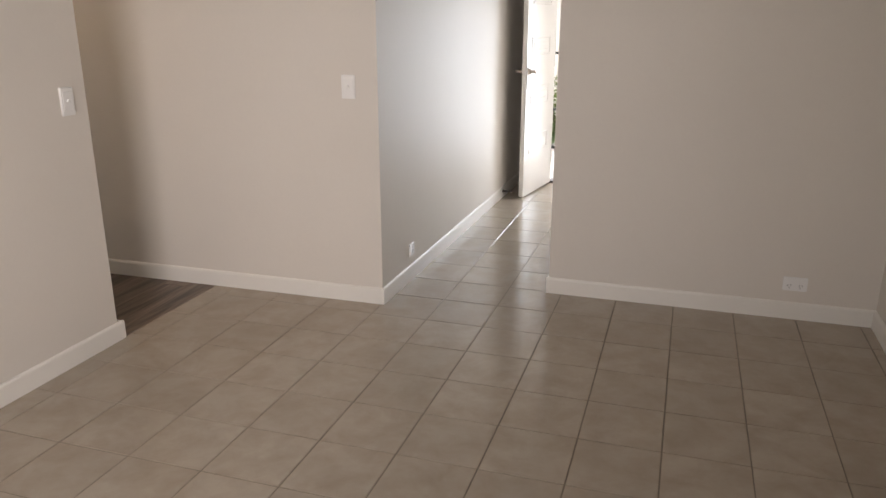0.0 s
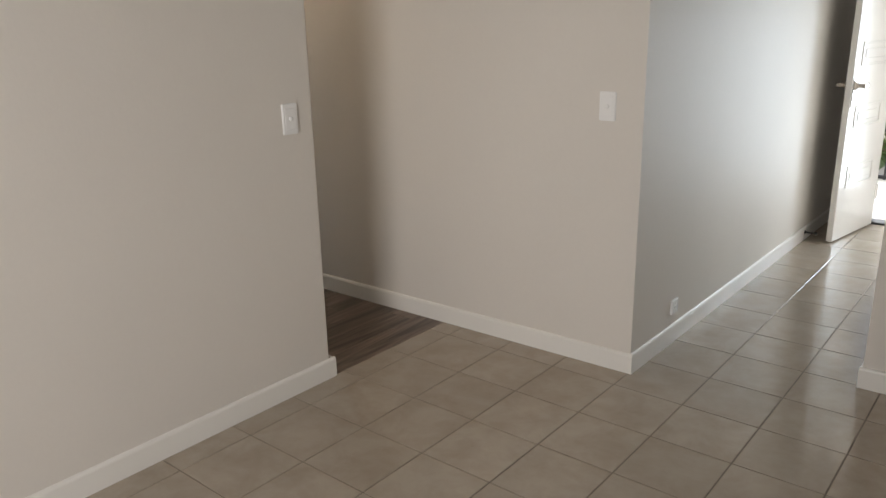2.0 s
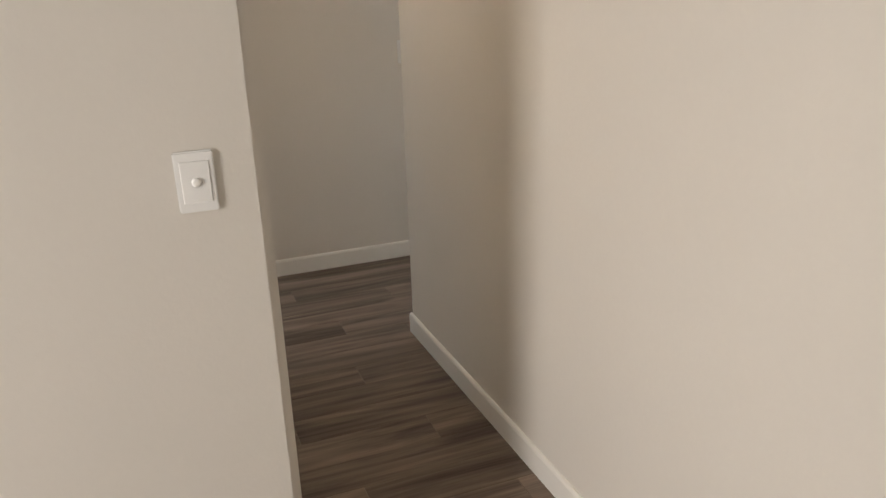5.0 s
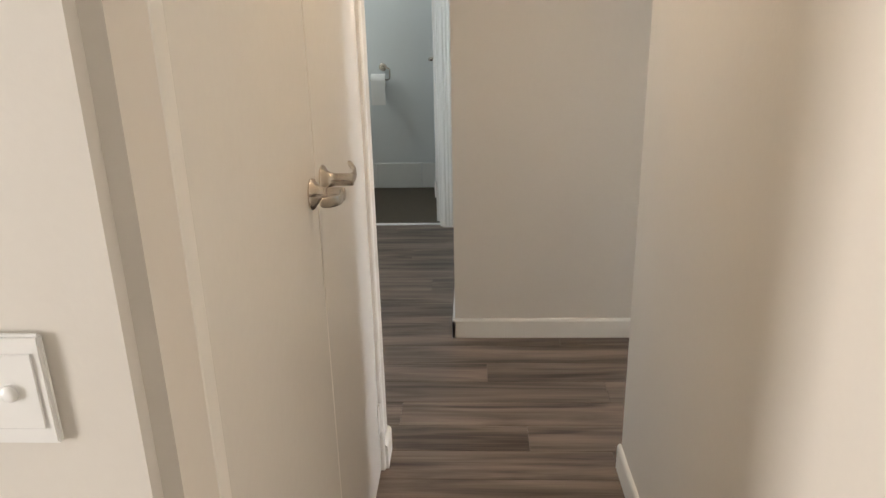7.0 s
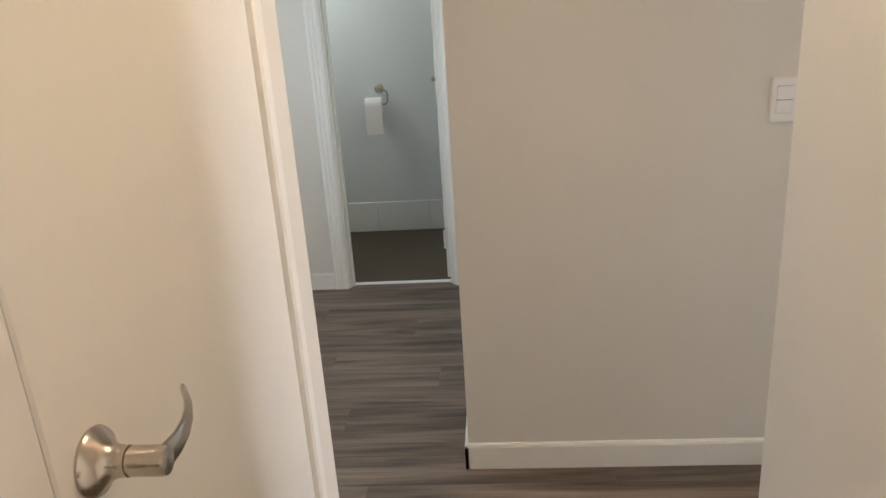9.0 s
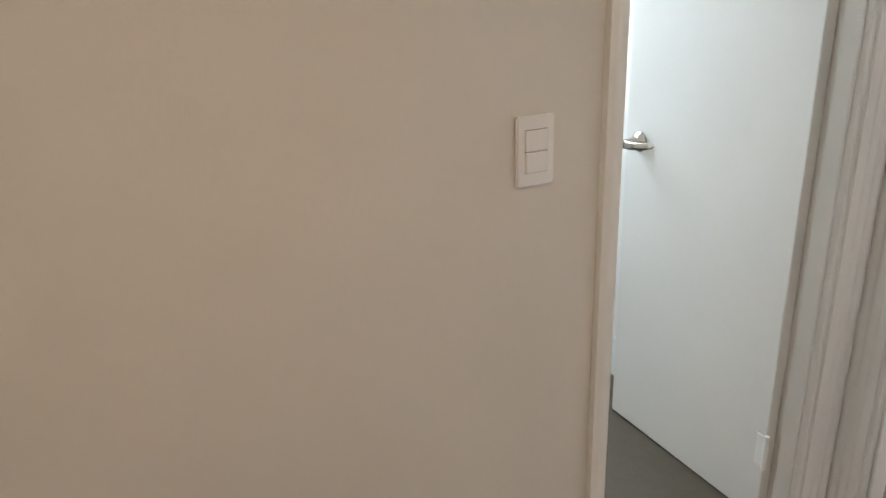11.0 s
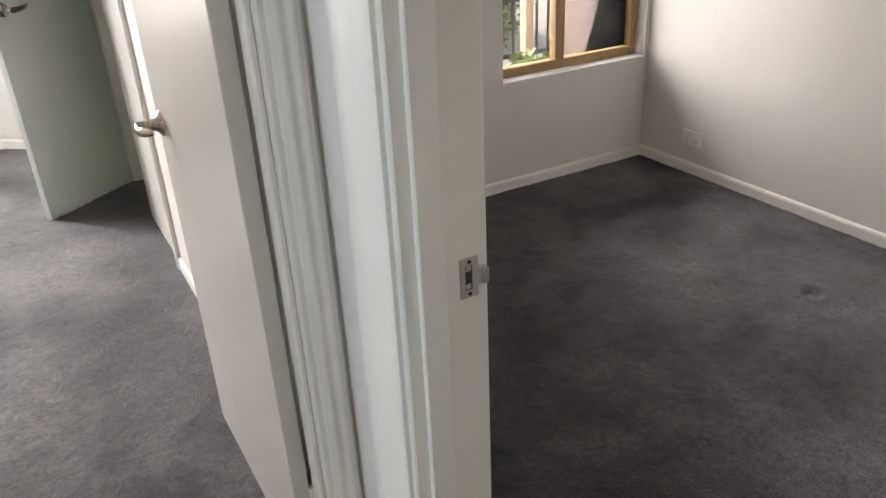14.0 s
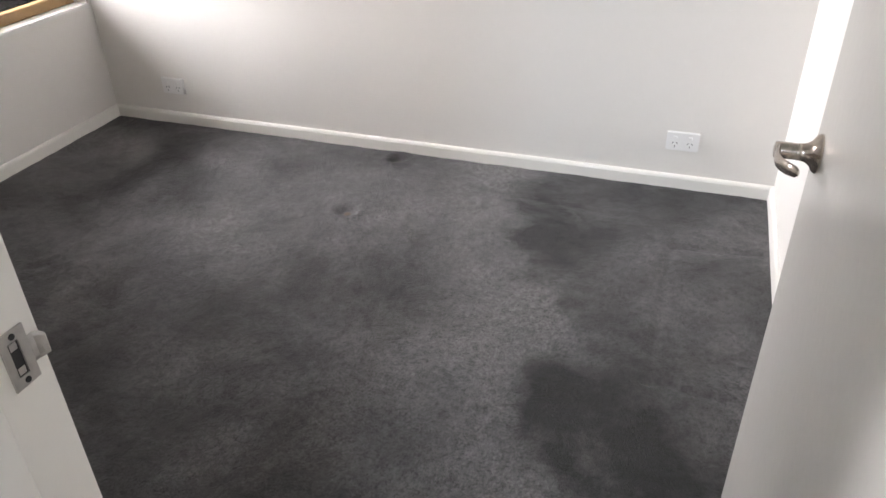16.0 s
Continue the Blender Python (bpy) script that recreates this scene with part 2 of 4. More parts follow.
def carpet_material():
    """Charcoal cut pile: fibre grain, brushed patches and a light sheen."""
    m = bpy.data.materials.new("charcoal_carpet")
    m.use_nodes = True
    t = m.node_tree
    b = t.nodes["Principled BSDF"]
    co = t.nodes.new("ShaderNodeTexCoord")

    def cloud(scale, detail, rough=0.6, distortion=0.0):
        n = t.nodes.new("ShaderNodeTexNoise")
        n.inputs["Scale"].default_value, n.inputs["Detail"].default_value = scale, detail
        n.inputs["Roughness"].default_value, n.inputs["Distortion"].default_value = rough, distortion
        t.links.new(co.outputs["Object"], n.inputs["Vector"])
        return n.outputs["Fac"]

    brushed, tuft, fibre, tread = cloud(1.9, 6, 0.6, 0.25), cloud(60, 4, 0.75), cloud(170, 4, 0.8), cloud(15, 5, 0.65, 0.5)

    def calc(operation, a, b=0.0, c=0.0):
        n = t.nodes.new("ShaderNodeMath")
        n.operation = operation
        for socket, value in zip(n.inputs, (a, b, c)):
            if isinstance(value, (int, float)):
                socket.default_value = value
            else:
                t.links.new(value, socket)
        return n.outputs[0]

    def smooth(value, low, high):
        n = t.nodes.new("ShaderNodeMapRange")
        n.interpolation_type = "SMOOTHSTEP"
        n.inputs["From Min"].default_value, n.inputs["From Max"].default_value = low, high
        t.links.new(value, n.inputs["Value"])
        return n.outputs[0]

    # a trodden track from the bedroom's door across the room lies lighter than the brushed pile beside it
    place = t.nodes.new("ShaderNodeSeparateXYZ")
    t.links.new(co.outputs["Object"], place.inputs[0])
    across = calc("ADD", calc("MULTIPLY_ADD", place.outputs["X"], -0.310, -1.10), calc("MULTIPLY", place.outputs["Y"], 0.951))
    wavy = calc("ADD", across, calc("MULTIPLY_ADD", brushed, 0.9, -0.45))
    track = calc("SUBTRACT", 1.0, smooth(calc("ABSOLUTE", wavy), 0.04, 0.24))
    beside = calc("SUBTRACT", 1.0, smooth(wavy, -0.42, 0.02))
    pile = calc("ADD", brushed, calc("MULTIPLY", track, 0.14))
    pile = calc("ADD", pile, calc("MULTIPLY", beside, -0.045))
    pile = calc("ADD", pile, calc("MULTIPLY_ADD", tread, 0.16, -0.08))
    ramp = t.nodes.new("ShaderNodeValToRGB")
    e = ramp.color_ramp.elements
    e[0].position, e[0].color = 0.38, (0.011, 0.010, 0.0095, 1)
    e[1].position, e[1].color = 0.67, (0.15, 0.143, 0.144, 1)
    t.links.new(pile, ramp.inputs[0])
    grain, half = t.nodes.new("ShaderNodeMath"), t.nodes.new("ShaderNodeMath")
    grain.operation, half.operation = "MULTIPLY_ADD", "MULTIPLY"
    grain.inputs[1].default_value, half.inputs[1].default_value = 0.55, 0.45
    t.links.new(fibre, grain.inputs[0])
    t.links.new(tuft, half.inputs[0])
    t.links.new(half.outputs[0], grain.inputs[2])
    depth, scaled = t.nodes.new("ShaderNodeMapRange"), t.nodes.new("ShaderNodeVectorMath")
    scaled.operation = "SCALE"
    depth.inputs["From Min"].default_value, depth.inputs["From Max"].default_value = 0.39, 0.61
    depth.inputs["To Min"].default_value, depth.inputs["To Max"].default_value = 0.34, 1.75
    t.links.new(grain.outputs[0], depth.inputs["Value"])
    t.links.new(ramp.outputs[0], scaled.inputs[0])
    t.links.new(depth.outputs[0], scaled.inputs["Scale"])
    t.links.new(scaled.outputs[0], b.inputs["Base Color"])
    b.inputs["Roughness"].default_value, b.inputs["Specular IOR Level"].default_value = 0.42, 0.38
    b.inputs["Sheen Weight"].default_value, b.inputs["Sheen Roughness"].default_value = 0.1, 0.4
    b.inputs["Sheen Tint"].default_value = (0.88, 0.92, 1.0, 1)
    bn = t.nodes.new("ShaderNodeBump")
    bn.inputs["Strength"].default_value, bn.inputs["Distance"].default_value = 0.8, 0.015
    t.links.new(calc("ADD", grain.outputs[0], calc("MULTIPLY", tread, 0.9)), bn.inputs["Height"])
    t.links.new(bn.outputs[0], b.inputs["Normal"])
    return m


CARPET = carpet_material()
GLASS = bpy.data.materials.new("window_glass")
GLASS.use_nodes = True
gt = GLASS.node_tree
gt.nodes.remove(gt.nodes["Principled BSDF"])
gmix, gclear, ggloss, gfres = (gt.nodes.new(k) for k in ("ShaderNodeMixShader", "ShaderNodeBsdfTransparent", "ShaderNodeBsdfGlossy", "ShaderNodeFresnel"))
ggloss.inputs["Roughness"].default_value = 0.02
gt.links.new(gfres.outputs[0], gmix.inputs[0])
gt.links.new(gclear.outputs[0], gmix.inputs[1])
gt.links.new(ggloss.outputs[0], gmix.inputs[2])
gt.links.new(gmix.outputs[0], gt.nodes["Material Output"].inputs[0])
GLOW = bpy.data.materials.new("lamp_diffuser")
GLOW.use_nodes = True
glow_b = GLOW.node_tree.nodes["Principled BSDF"]
glow_b.inputs["Emission Color"].default_value, glow_b.inputs["Emission Strength"].default_value = (1.0, 0.74, 0.48, 1), 18

# ---- building blocks ----


def bm_box(bm, x0, y0, z0, x1, y1, z1, bevel=0.0, segments=1):
    made = bmesh.ops.create_cube(bm, size=1.0)["verts"]
    for v in made:
        v.co = Vector((x0 + (v.co.x + 0.5) * (x1 - x0), y0 + (v.co.y + 0.5) * (y1 - y0), z0 + (v.co.z + 0.5) * (z1 - z0)))
    if bevel:
        edges = list({e for v in made for e in v.link_edges})
        bmesh.ops.bevel(bm, geom=edges, offset=bevel, segments=segments, affect="EDGES", clamp_overlap=True)
    return bm


def box(x0, y0, z0, x1, y1, z1, bevel=0.0, segments=1):
    return bm_box(bmesh.new(), x0, y0, z0, x1, y1, z1, bevel, segments)


def part(name, bm, mat, parent=None, label="", smooth=False):
    """One mesh object out of a bmesh, under a thing or part when given."""
    me = bpy.data.meshes.new(name)
    bmesh.ops.recalc_face_normals(bm, faces=bm.faces)
    if smooth:
        for f in bm.faces:
            f.smooth = True
        for e in bm.edges:
            e.smooth = e.calc_face_angle(0.0) < 0.7
    bm.to_mesh(me)
    bm.free()
    me.materials.append(mat)
    ob = new(name, me)
    ob.parent = parent
    if label:
        ob["label"] = label
    return ob


def structure(name, bm, mat, label="", category="wall"):
    return tagged(part(name, bm, mat), label, category, "", "structure")


def thing(name, m, label, category, group="", kind=""):
    ob = new(name)
    ob.matrix_world = m
    ob.empty_display_size = 0.05
    return tagged(ob, label, category, group, kind)


def lathe(profile, steps=24):
    """A turned shape about z from (radius, height) pairs."""
    bm = bmesh.new()
    rings = [[bm.verts.new((r * math.cos(2 * math.pi * k / steps), r * math.sin(2 * math.pi * k / steps), z)) for k in range(steps)] for r, z in profile]
    for a, b in zip(rings, rings[1:]):
        for k in range(steps):
            bm.faces.new((a[k], a[(k + 1) % steps], b[(k + 1) % steps], b[k]))
    bm.faces.new(rings[0])
    bm.faces.new(rings[-1])
    return bm


def sweep(points, radii, steps=10, flat=1.0, flat_up=1.0):
    """A tube along points with a radius at each; flat squeezes it sideways, flat_up in height."""
    bm = bmesh.new()
    pts = [Vector(p) for p in points]
    rings = []
    for k, p in enumerate(pts):
        way = (pts[min(k + 1, len(pts) - 1)] - pts[max(k - 1, 0)]).normalized()
        side = way.cross(Vector((0, 0, 1)) if abs(way.z) < 0.9 else Vector((1, 0, 0))).normalized()
        up = side.cross(way)
        rings.append([bm.verts.new(p + radii[k] * (math.cos(a) * side * flat + math.sin(a) * up * flat_up)) for a in (2 * math.pi * n / steps for n in range(steps))])
    for a, b in zip(rings, rings[1:]):
        for k in range(steps):
            bm.faces.new((a[k], a[(k + 1) % steps], b[(k + 1) % steps], b[k]))
    bm.faces.new(rings[0])
    bm.faces.new(rings[-1])
    return bm


def prism(outline, z0, z1, ends=True):
    """A straight moulding: a closed outline in x and y carried from z0 to z1."""
    bm = bmesh.new()
    low = [bm.verts.new((x, y, z0)) for x, y in outline]
    high = [bm.verts.new((x, y, z1)) for x, y in outline]
    n = len(outline)
    for k in range(n):
        bm.faces.new((low[k], low[(k + 1) % n], high[(k + 1) % n], high[k]))
    if ends:
        bm.faces.new(low[::-1])
        bm.faces.new(high)
    return bm


def wall(name, x0, y0, x1, y1, openings=(), top=2.4, mat=None, label="painted plaster wall", base=0.0):
    """A wall in plan; each opening is (from, to, bottom, top) along its longer side."""
    along_x = (x1 - x0) > (y1 - y0)
    start, end = (x0, x1) if along_x else (y0, y1)
    bm = bmesh.new()

    def piece(a, b, z0, z1):
        if b - a > 1e-4 and z1 - z0 > 1e-4:
            bm_box(bm, *((a, y0, z0, b, y1, z1) if along_x else (x0, a, z0, x1, b, z1)))

    at = start
    for a, b, low, high in sorted(openings):
        piece(at, a, base, top)
        piece(a, b, base, low)
        piece(a, b, high, top)
        at = b
    piece(at, end, base, top)
    return structure(name, bm, mat or PAINT, label)


def skirting(name, x0, y0, x1, y1, high=0.09, thick=0.012, side=1, label="white painted skirting board"):
    """A board along a line in plan, to the left (side 1) or right (-1) of its way."""
    way = Vector((x1 - x0, y1 - y0, 0))
    long = way.length
    outline = [(0, 0), (thick, 0), (thick, high - 0.012), (thick * 0.75, high - 0.004), (thick * 0.35, high), (0, high)]
    bm = prism(outline, 0, long)
    for v in bm.verts:
        v.co = Vector((v.co.z, side * v.co.x, v.co.y))
    ob = structure(name, bm, TRIM, label, "skirting")
    ob.matrix_world = Matrix.Translation((x0, y0, 0)) @ Matrix.Rotation(math.atan2(way.y, way.x), 4, "Z")
    return ob


def casing_outline(wide, reeds=3, thick=0.022):
    """A reeded architrave: its outline from the opening's edge outwards, proud towards -y."""
    pts = [(0, 0), (0, -thick * 0.42), (0.04 * wide, -thick * 0.5)]
    steps = 9 * reeds
    for k in range(1, steps):
        s = k / steps
        pts.append(((0.05 + 0.9 * s) * wide, -thick * (0.52 + 0.16 * s + 0.17 * (0.5 - 0.5 * math.cos(2 * math.pi * reeds * s)))))
    pts += [(0.97 * wide, -thick * 0.66), (wide, -thick * 0.56), (wide, 0)]
    return pts


def door_frame(name, m, wide, deep, left=0.07, right=0.07, high=2.04, label="white painted timber door frame", reeds=(3, 3)):
    """Lining, stops and reeded casings of a doorway: local x across the opening, y from the passage into the room."""
    ob = thing(name, m, label, "door frame", "", "structure")
    lining = 0.018
    part("jamb", box(0.0, -0.002, 0, lining, deep + 0.002, high, 0.003), TRIM, ob)
    part("jamb", box(wide - lining, -0.002, 0, wide, deep + 0.002, high, 0.003), TRIM, ob)
    part("head", box(lining, -0.002, high - lining, wide - lining, deep + 0.002, high, 0.003), TRIM, ob)
    stop = deep * 0.16
    part("stop", box(lining, stop, 0, lining + 0.011, stop + 0.045, high - lining, 0.0025), TRIM, ob)
    part("stop", box(wide - lining - 0.011, stop, 0, wide - lining, stop + 0.045, high - lining, 0.0025), TRIM, ob)
    part("stop", box(lining + 0.011, stop, high - lining - 0.011, wide - lining - 0.011, stop + 0.045, high - lining, 0.0025), TRIM, ob)
    lift = 0.006
    for face, flip in ((-0.0005, False), (deep + 0.0005, True)):
        for side, w, n in ((0, left, reeds[0]), (1, right, reeds[1])):
            if w <= 0:
                continue
            out = casing_outline(w, n)
            if side == 0:
                out = [(lift - x, y) for x, y in out][::-1]
            else:
                out = [(wide - lift + x, y) for x, y in out]
            out = [(x, face + (-y if flip else y)) for x, y in out]
            part("casing", prism(out, 0, high + 0.05), TRIM, ob, "reeded white casing", True)
        y0, y1 = (face - 0.018, face) if not flip else (face, face + 0.018)
        part("casing_head", box(lift, y0, high - lift, wide - lift, y1, high + 0.05, 0.003), TRIM, ob)
    return ob


def lever_handle(parent, x, y, z, out, way):
    """A round rose, stout neck and curved flat lever on a leaf: out is -1 or 1 along y, way the lever's side along x."""
    h = part("handle", lathe([(0.029, 0.0), (0.030, 0.003), (0.028, 0.007), (0.020, 0.012), (0.0145, 0.019), (0.013, 0.027), (0.0132, 0.031), (0.0118, 0.0315), (0.0118, 0.033), (0.0128, 0.0335),
                              (0.0128, 0.060), (0.0118, 0.0635), (0.006, 0.065)], 28), STEEL, parent, "brushed nickel lever handle", True)
    h.matrix_local = Matrix.Translation((x, y, z)) @ Matrix.Rotation(radians(90 if out < 0 else -90), 4, "X")
    pts = [(-0.004, 0, 0.057), (0.010, 0, 0.0595), (0.026, 0, 0.061), (0.044, 0.002, 0.0605), (0.062, 0.004, 0.057), (0.080, 0.007, 0.050), (0.095, 0.010, 0.041), (0.100, 0.011, 0.0375)]
    pts = [(way * a, b * (1 if out < 0 else -1), c) for a, b, c in pts]
    bm = sweep(pts, [0.0125, 0.0122, 0.0112, 0.0105, 0.0100, 0.0095, 0.0082, 0.004], 16, flat_up=0.36)
    part("lever", bm, STEEL, h, "", True)
    return h


def hinge(parent, x, y, z):
    h = part("hinge", lathe([(0.006, -0.05), (0.006, -0.017), (0.0068, -0.0165), (0.0068, 0.0165), (0.006, 0.017), (0.006, 0.05)], 12), TRIM, parent, "painted butt hinge", True)
    h.matrix_local = Matrix.Translation((x, y, z))
    part("hinge_leaf", box(0.0, -0.0015, -0.045, 0.03, 0.0015, 0.045, 0.0006), TRIM, h)
    return h


def flush_door(name, hinge_at, yaw, wide, label, knuckle=1, high=2.015, thick=0.035, handle_z=1.0, mat=None, levers=(-1, 1), gap=0.008):
    """A plain leaf that turns about its hinge edge; local x runs from the hinge to the free edge."""
    ob = thing(name, pose(hinge_at[0], hinge_at[1], 0, 0, 0, yaw), label, "door", "", "structure")
    leaf = part("leaf", box(0.004, -thick / 2, gap, wide, thick / 2, gap + high, 0.002), mat or DOOR, ob)
    for s in levers:
        lever_handle(leaf, wide - 0.06, s * thick / 2, handle_z, s, -1)
    part("latch_plate", box(wide - 0.001, -0.012, handle_z - 0.03, wide + 0.001, 0.012, handle_z + 0.03), ZINC, leaf, "zinc latch plate")
    for z in (0.22, 1.8):
        hinge(ob, 0.0, knuckle * (thick / 2 + 0.003), z)
    return ob


# ---- setting: walls ----
H = 2.4
DOOR_TOP = 2.04
wa = wall("wall_living_west", -1.128, -4.4, -1.018, -0.795, label="cream painted wall ending in a rounded corner")
bev = bmesh.new()
bev.from_mesh(wa.data)
corner = [e for e in bev.edges if abs(e.verts[0].co.x - e.verts[1].co.x) < 1e-4 and abs(e.verts[0].co.y - e.verts[1].co.y) < 1e-4 and e.verts[0].co.y > -0.8 and e.verts[0].co.x > -1.03]
bmesh.ops.bevel(bev, geom=corner, offset=0.022, segments=6, affect="EDGES")
bev.to_mesh(wa.data)
bev.free()
structure("wall_hall_north", prism([(0.0, 0.0), (-0.086, 0.085), (-0.086, 0.05), (-2.435, 0.05), (-2.44, -0.036)], 0, H), PAINT, "cream painted wall between living room and hall")
structure("wall_entry_west", prism([(0.0, 0.0), (0.03, 3.31), (-0.086, 3.31), (-0.086, 0.085)], 0, H), PAINT, "cream painted low-sheen wall of the entry")
wall("wall_living_north", 0.81, 0.443, 2.43, 0.533)
wall("wall_entry_east", 1.0, 0.533, 1.09, 3.31)
wall("wall_living_east", 2.43, -4.4, 2.52, 0.533)
wall("wall_living_south", -1.128, -4.5, 2.52, -4.4, [(0.25, 1.25, 0.0, 2.1)])
wall("wall_front", -0.086, 3.31, 1.09, 3.43, [(0.27, 0.985, 0.0, 2.06)])
wall("wall_cupboard_head", -2.46, -0.88, -1.128, -0.79, top=H, base=2.09, label="cream painted wall above the linen cupboard")
wall("wall_cupboard_back", -2.55, -1.6, -1.128, -1.5)
wall("wall_cupboard_end", -2.55, -1.9, -2.46, -0.79)
wall("wall_hall_west", -3.475, -0.583, -3.385, 1.21, [(0.465, 1.113, 0.0, DOOR_TOP)], label="cream painted wall at the end of the hall")
wall("wall_toilet_passage_north", -4.94, -0.583, -3.475, -0.493)
wall("wall_toilet_front", -5.03, -1.9, -4.94, -0.493, [(-1.256, -0.69, 0.0, DOOR_TOP)])
wall("wall_toilet_west", -5.97, -1.99, -5.88, -0.493, mat=PAINT_WET)
wall("wall_toilet_north", -5.88, -0.583, -5.03, -0.493, mat=PAINT_WET)
# The wider opening, -4.2 to -3.5, is added only to admit the passage fill.
wall("wall_passage_south", -5.88, -1.99, -2.46, -1.9, [(-5.7, -5.3, 1.4, 2.05), (-4.2, -3.5, 1.0, 2.0)])
wall("wall_bathroom_west", -5.07, -0.493, -4.98, 1.21, [(0.5, 1.02, 1.22, 2.05)], mat=PAINT_WET)
wall("wall_bedroom_south", -5.39, 1.21, -2.455, 1.30, [(-3.306, -2.508, 0.0, DOOR_TOP)], mat=PAINT_WARM)
wall("wall_between_bedrooms", -2.455, 0.05, -2.32, 4.8, [(0.15, 0.968, 0.0, DOOR_TOP), (3.035, 4.205, 0.0, DOOR_TOP)], mat=PAINT_WARM)
wall("wall_bedroom_north", -2.32, 2.91, -0.086, 3.03, [(-0.957, -0.115, 0.525, 1.95)], mat=PAINT_WARM, label="off-white wall under a timber window")
wall("wall_bedroom_east", -0.09, 0.05, -0.086, 2.91, mat=PAINT_WARM, label="off-white painted bedroom wall")
wall("wall_bedroom_inner_south", -2.32, 0.05, -0.09, 0.054, mat=PAINT_WARM)
wall("wall_bay_room_west", -5.39, 1.30, -5.3, 4.88, mat=PAINT_WARM)
wall("wall_bay_room_north", -5.3, 4.75, -4.355, 4.88, mat=PAINT_WARM)
wall("wall_closet_north", -2.32, 4.3, -1.3, 4.39)
wall("wall_closet_east", -1.39, 3.03, -1.3, 4.3)
structure("ceiling", box(-6.1, -6.1, H, 2.6, 5.6, H + 0.12), CEILING, "flat white ceiling", "ceiling")
structure("floor", box(-6.0, -4.5, -0.1, 2.52, 3.43, -0.0028), GROUT, "concrete floor slab under the coverings", "floor")


def bay_wall(name, ax, ay, bx, by, ends=(0.06, 0.06)):
    """One side of the bay: a low wall, piers at its ends and a head over the window."""
    way = Vector((bx - ax, by - ay, 0))
    long = way.length
    bm = bmesh.new()
    bm_box(bm, 0, 0, 0, long, 0.11, 0.55)
    bm_box(bm, 0, 0, 2.02, long, 0.11, H)
    bm_box(bm, 0, 0, 0.55, ends[0], 0.11, 2.02)
    bm_box(bm, long - ends[1], 0, 0.55, long, 0.11, 2.02)
    ob = structure(name, bm, PAINT_WARM, "off-white wall of the bay under a bright window")
    ob.matrix_world = Matrix.Translation((ax, ay, 0)) @ Matrix.Rotation(math.atan2(way.y, way.x), 4, "Z")
    return ob, long


BAY = [(-4.355, 4.75), (-3.77, 5.26), (-2.995, 5.23), (-2.455, 4.78)]


def casement(name, m, wide, low, high, mat, label, mullions=(), deep=0.05, thick=0.04, sill=True, offset=0.03):
    """A framed window in an opening: local x across, y outwards."""
    ob = thing(name, m, label, "window", "", "structure")
    part("window_frame", box(0.0, offset, low, thick, offset + deep, high, 0.004), mat, ob)
    part("window_frame", box(wide - thick, offset, low, wide, offset + deep, high, 0.004), mat, ob)
    part("window_frame", box(thick, offset, low, wide - thick, offset + deep, low + thick, 0.004), mat, ob)
    part("window_frame", box(thick, offset, high - thick, wide - thick, offset + deep, high, 0.004), mat, ob)
    edges = [thick, *mullions, wide - thick]
    for x in mullions:
        part("mullion", box(x - thick * 0.6, offset - 0.008, low + thick, x + thick * 0.6, offset + deep * 0.8, high - thick, 0.004), mat, ob)
    for a, b in zip(edges, edges[1:]):
        pane = part("pane", box(a - 0.005, offset + deep * 0.45, low + thick - 0.005, b + 0.005, offset + deep * 0.45 + 0.004, high - thick + 0.005), GLASS, ob, "clear glass pane")
        pane.visible_shadow = False
    if sill:
        part("window_sill", box(-0.0, -0.012, low - 0.016, wide, offset, low + 0.004, 0.004, 2), SILL, ob, "glossy white sill")
    return ob


for k, (a, b) in enumerate(zip(BAY, BAY[1:])):
    ob, long = bay_wall(f"wall_bay_{k + 1}", *a, *b, (0.13 if k == 0 else 0.03, 0.13 if k == 2 else 0.03))
    m = ob.matrix_world
    first = 0.13 if k == 0 else 0.03
    last = 0.13 if k == 2 else 0.03
    casement(f"window_{k + 1}", m @ Matrix.Translation((first, 0, 0)), long - first - last, 0.55, 2.02, ALUMINIUM,
             "white aluminium bay window with daylight behind", ((long - first - last) / 2,) if k == 1 else (), offset=0.06, deep=0.04, thick=0.03)
    skirting(f"skirting_bay_{k + 1}", a[0], a[1], b[0], b[1], 0.065, 0.012, -1)
    blind = thing("vertical_blind", m @ Matrix.Translation((first, 0, 0)), "cream fabric vertical blind hanging in the bay window", "blind", "bay window blinds")
    part("head_rail", box(0.0, 0.004, 1.97, long - first - last, 0.05, 2.015, 0.004), ALUMINIUM, blind)
    wide, n = long - first - last, int((long - first - last) / 0.072)
    for j in range(n):
        if k == 0 and j > 2:
            continue
        x = 0.03 + j * (wide - 0.06) / max(1, n - 1)
        s = part("slat", box(-0.042, -0.0008, 0.585, 0.042, 0.0008, 1.972), BLIND, blind)
        s.matrix_local = Matrix.Translation((x, 0.027, 0)) @ Matrix.Rotation(radians(24 + 7 * math.sin(j * 2.3 + k)), 4, "Z")

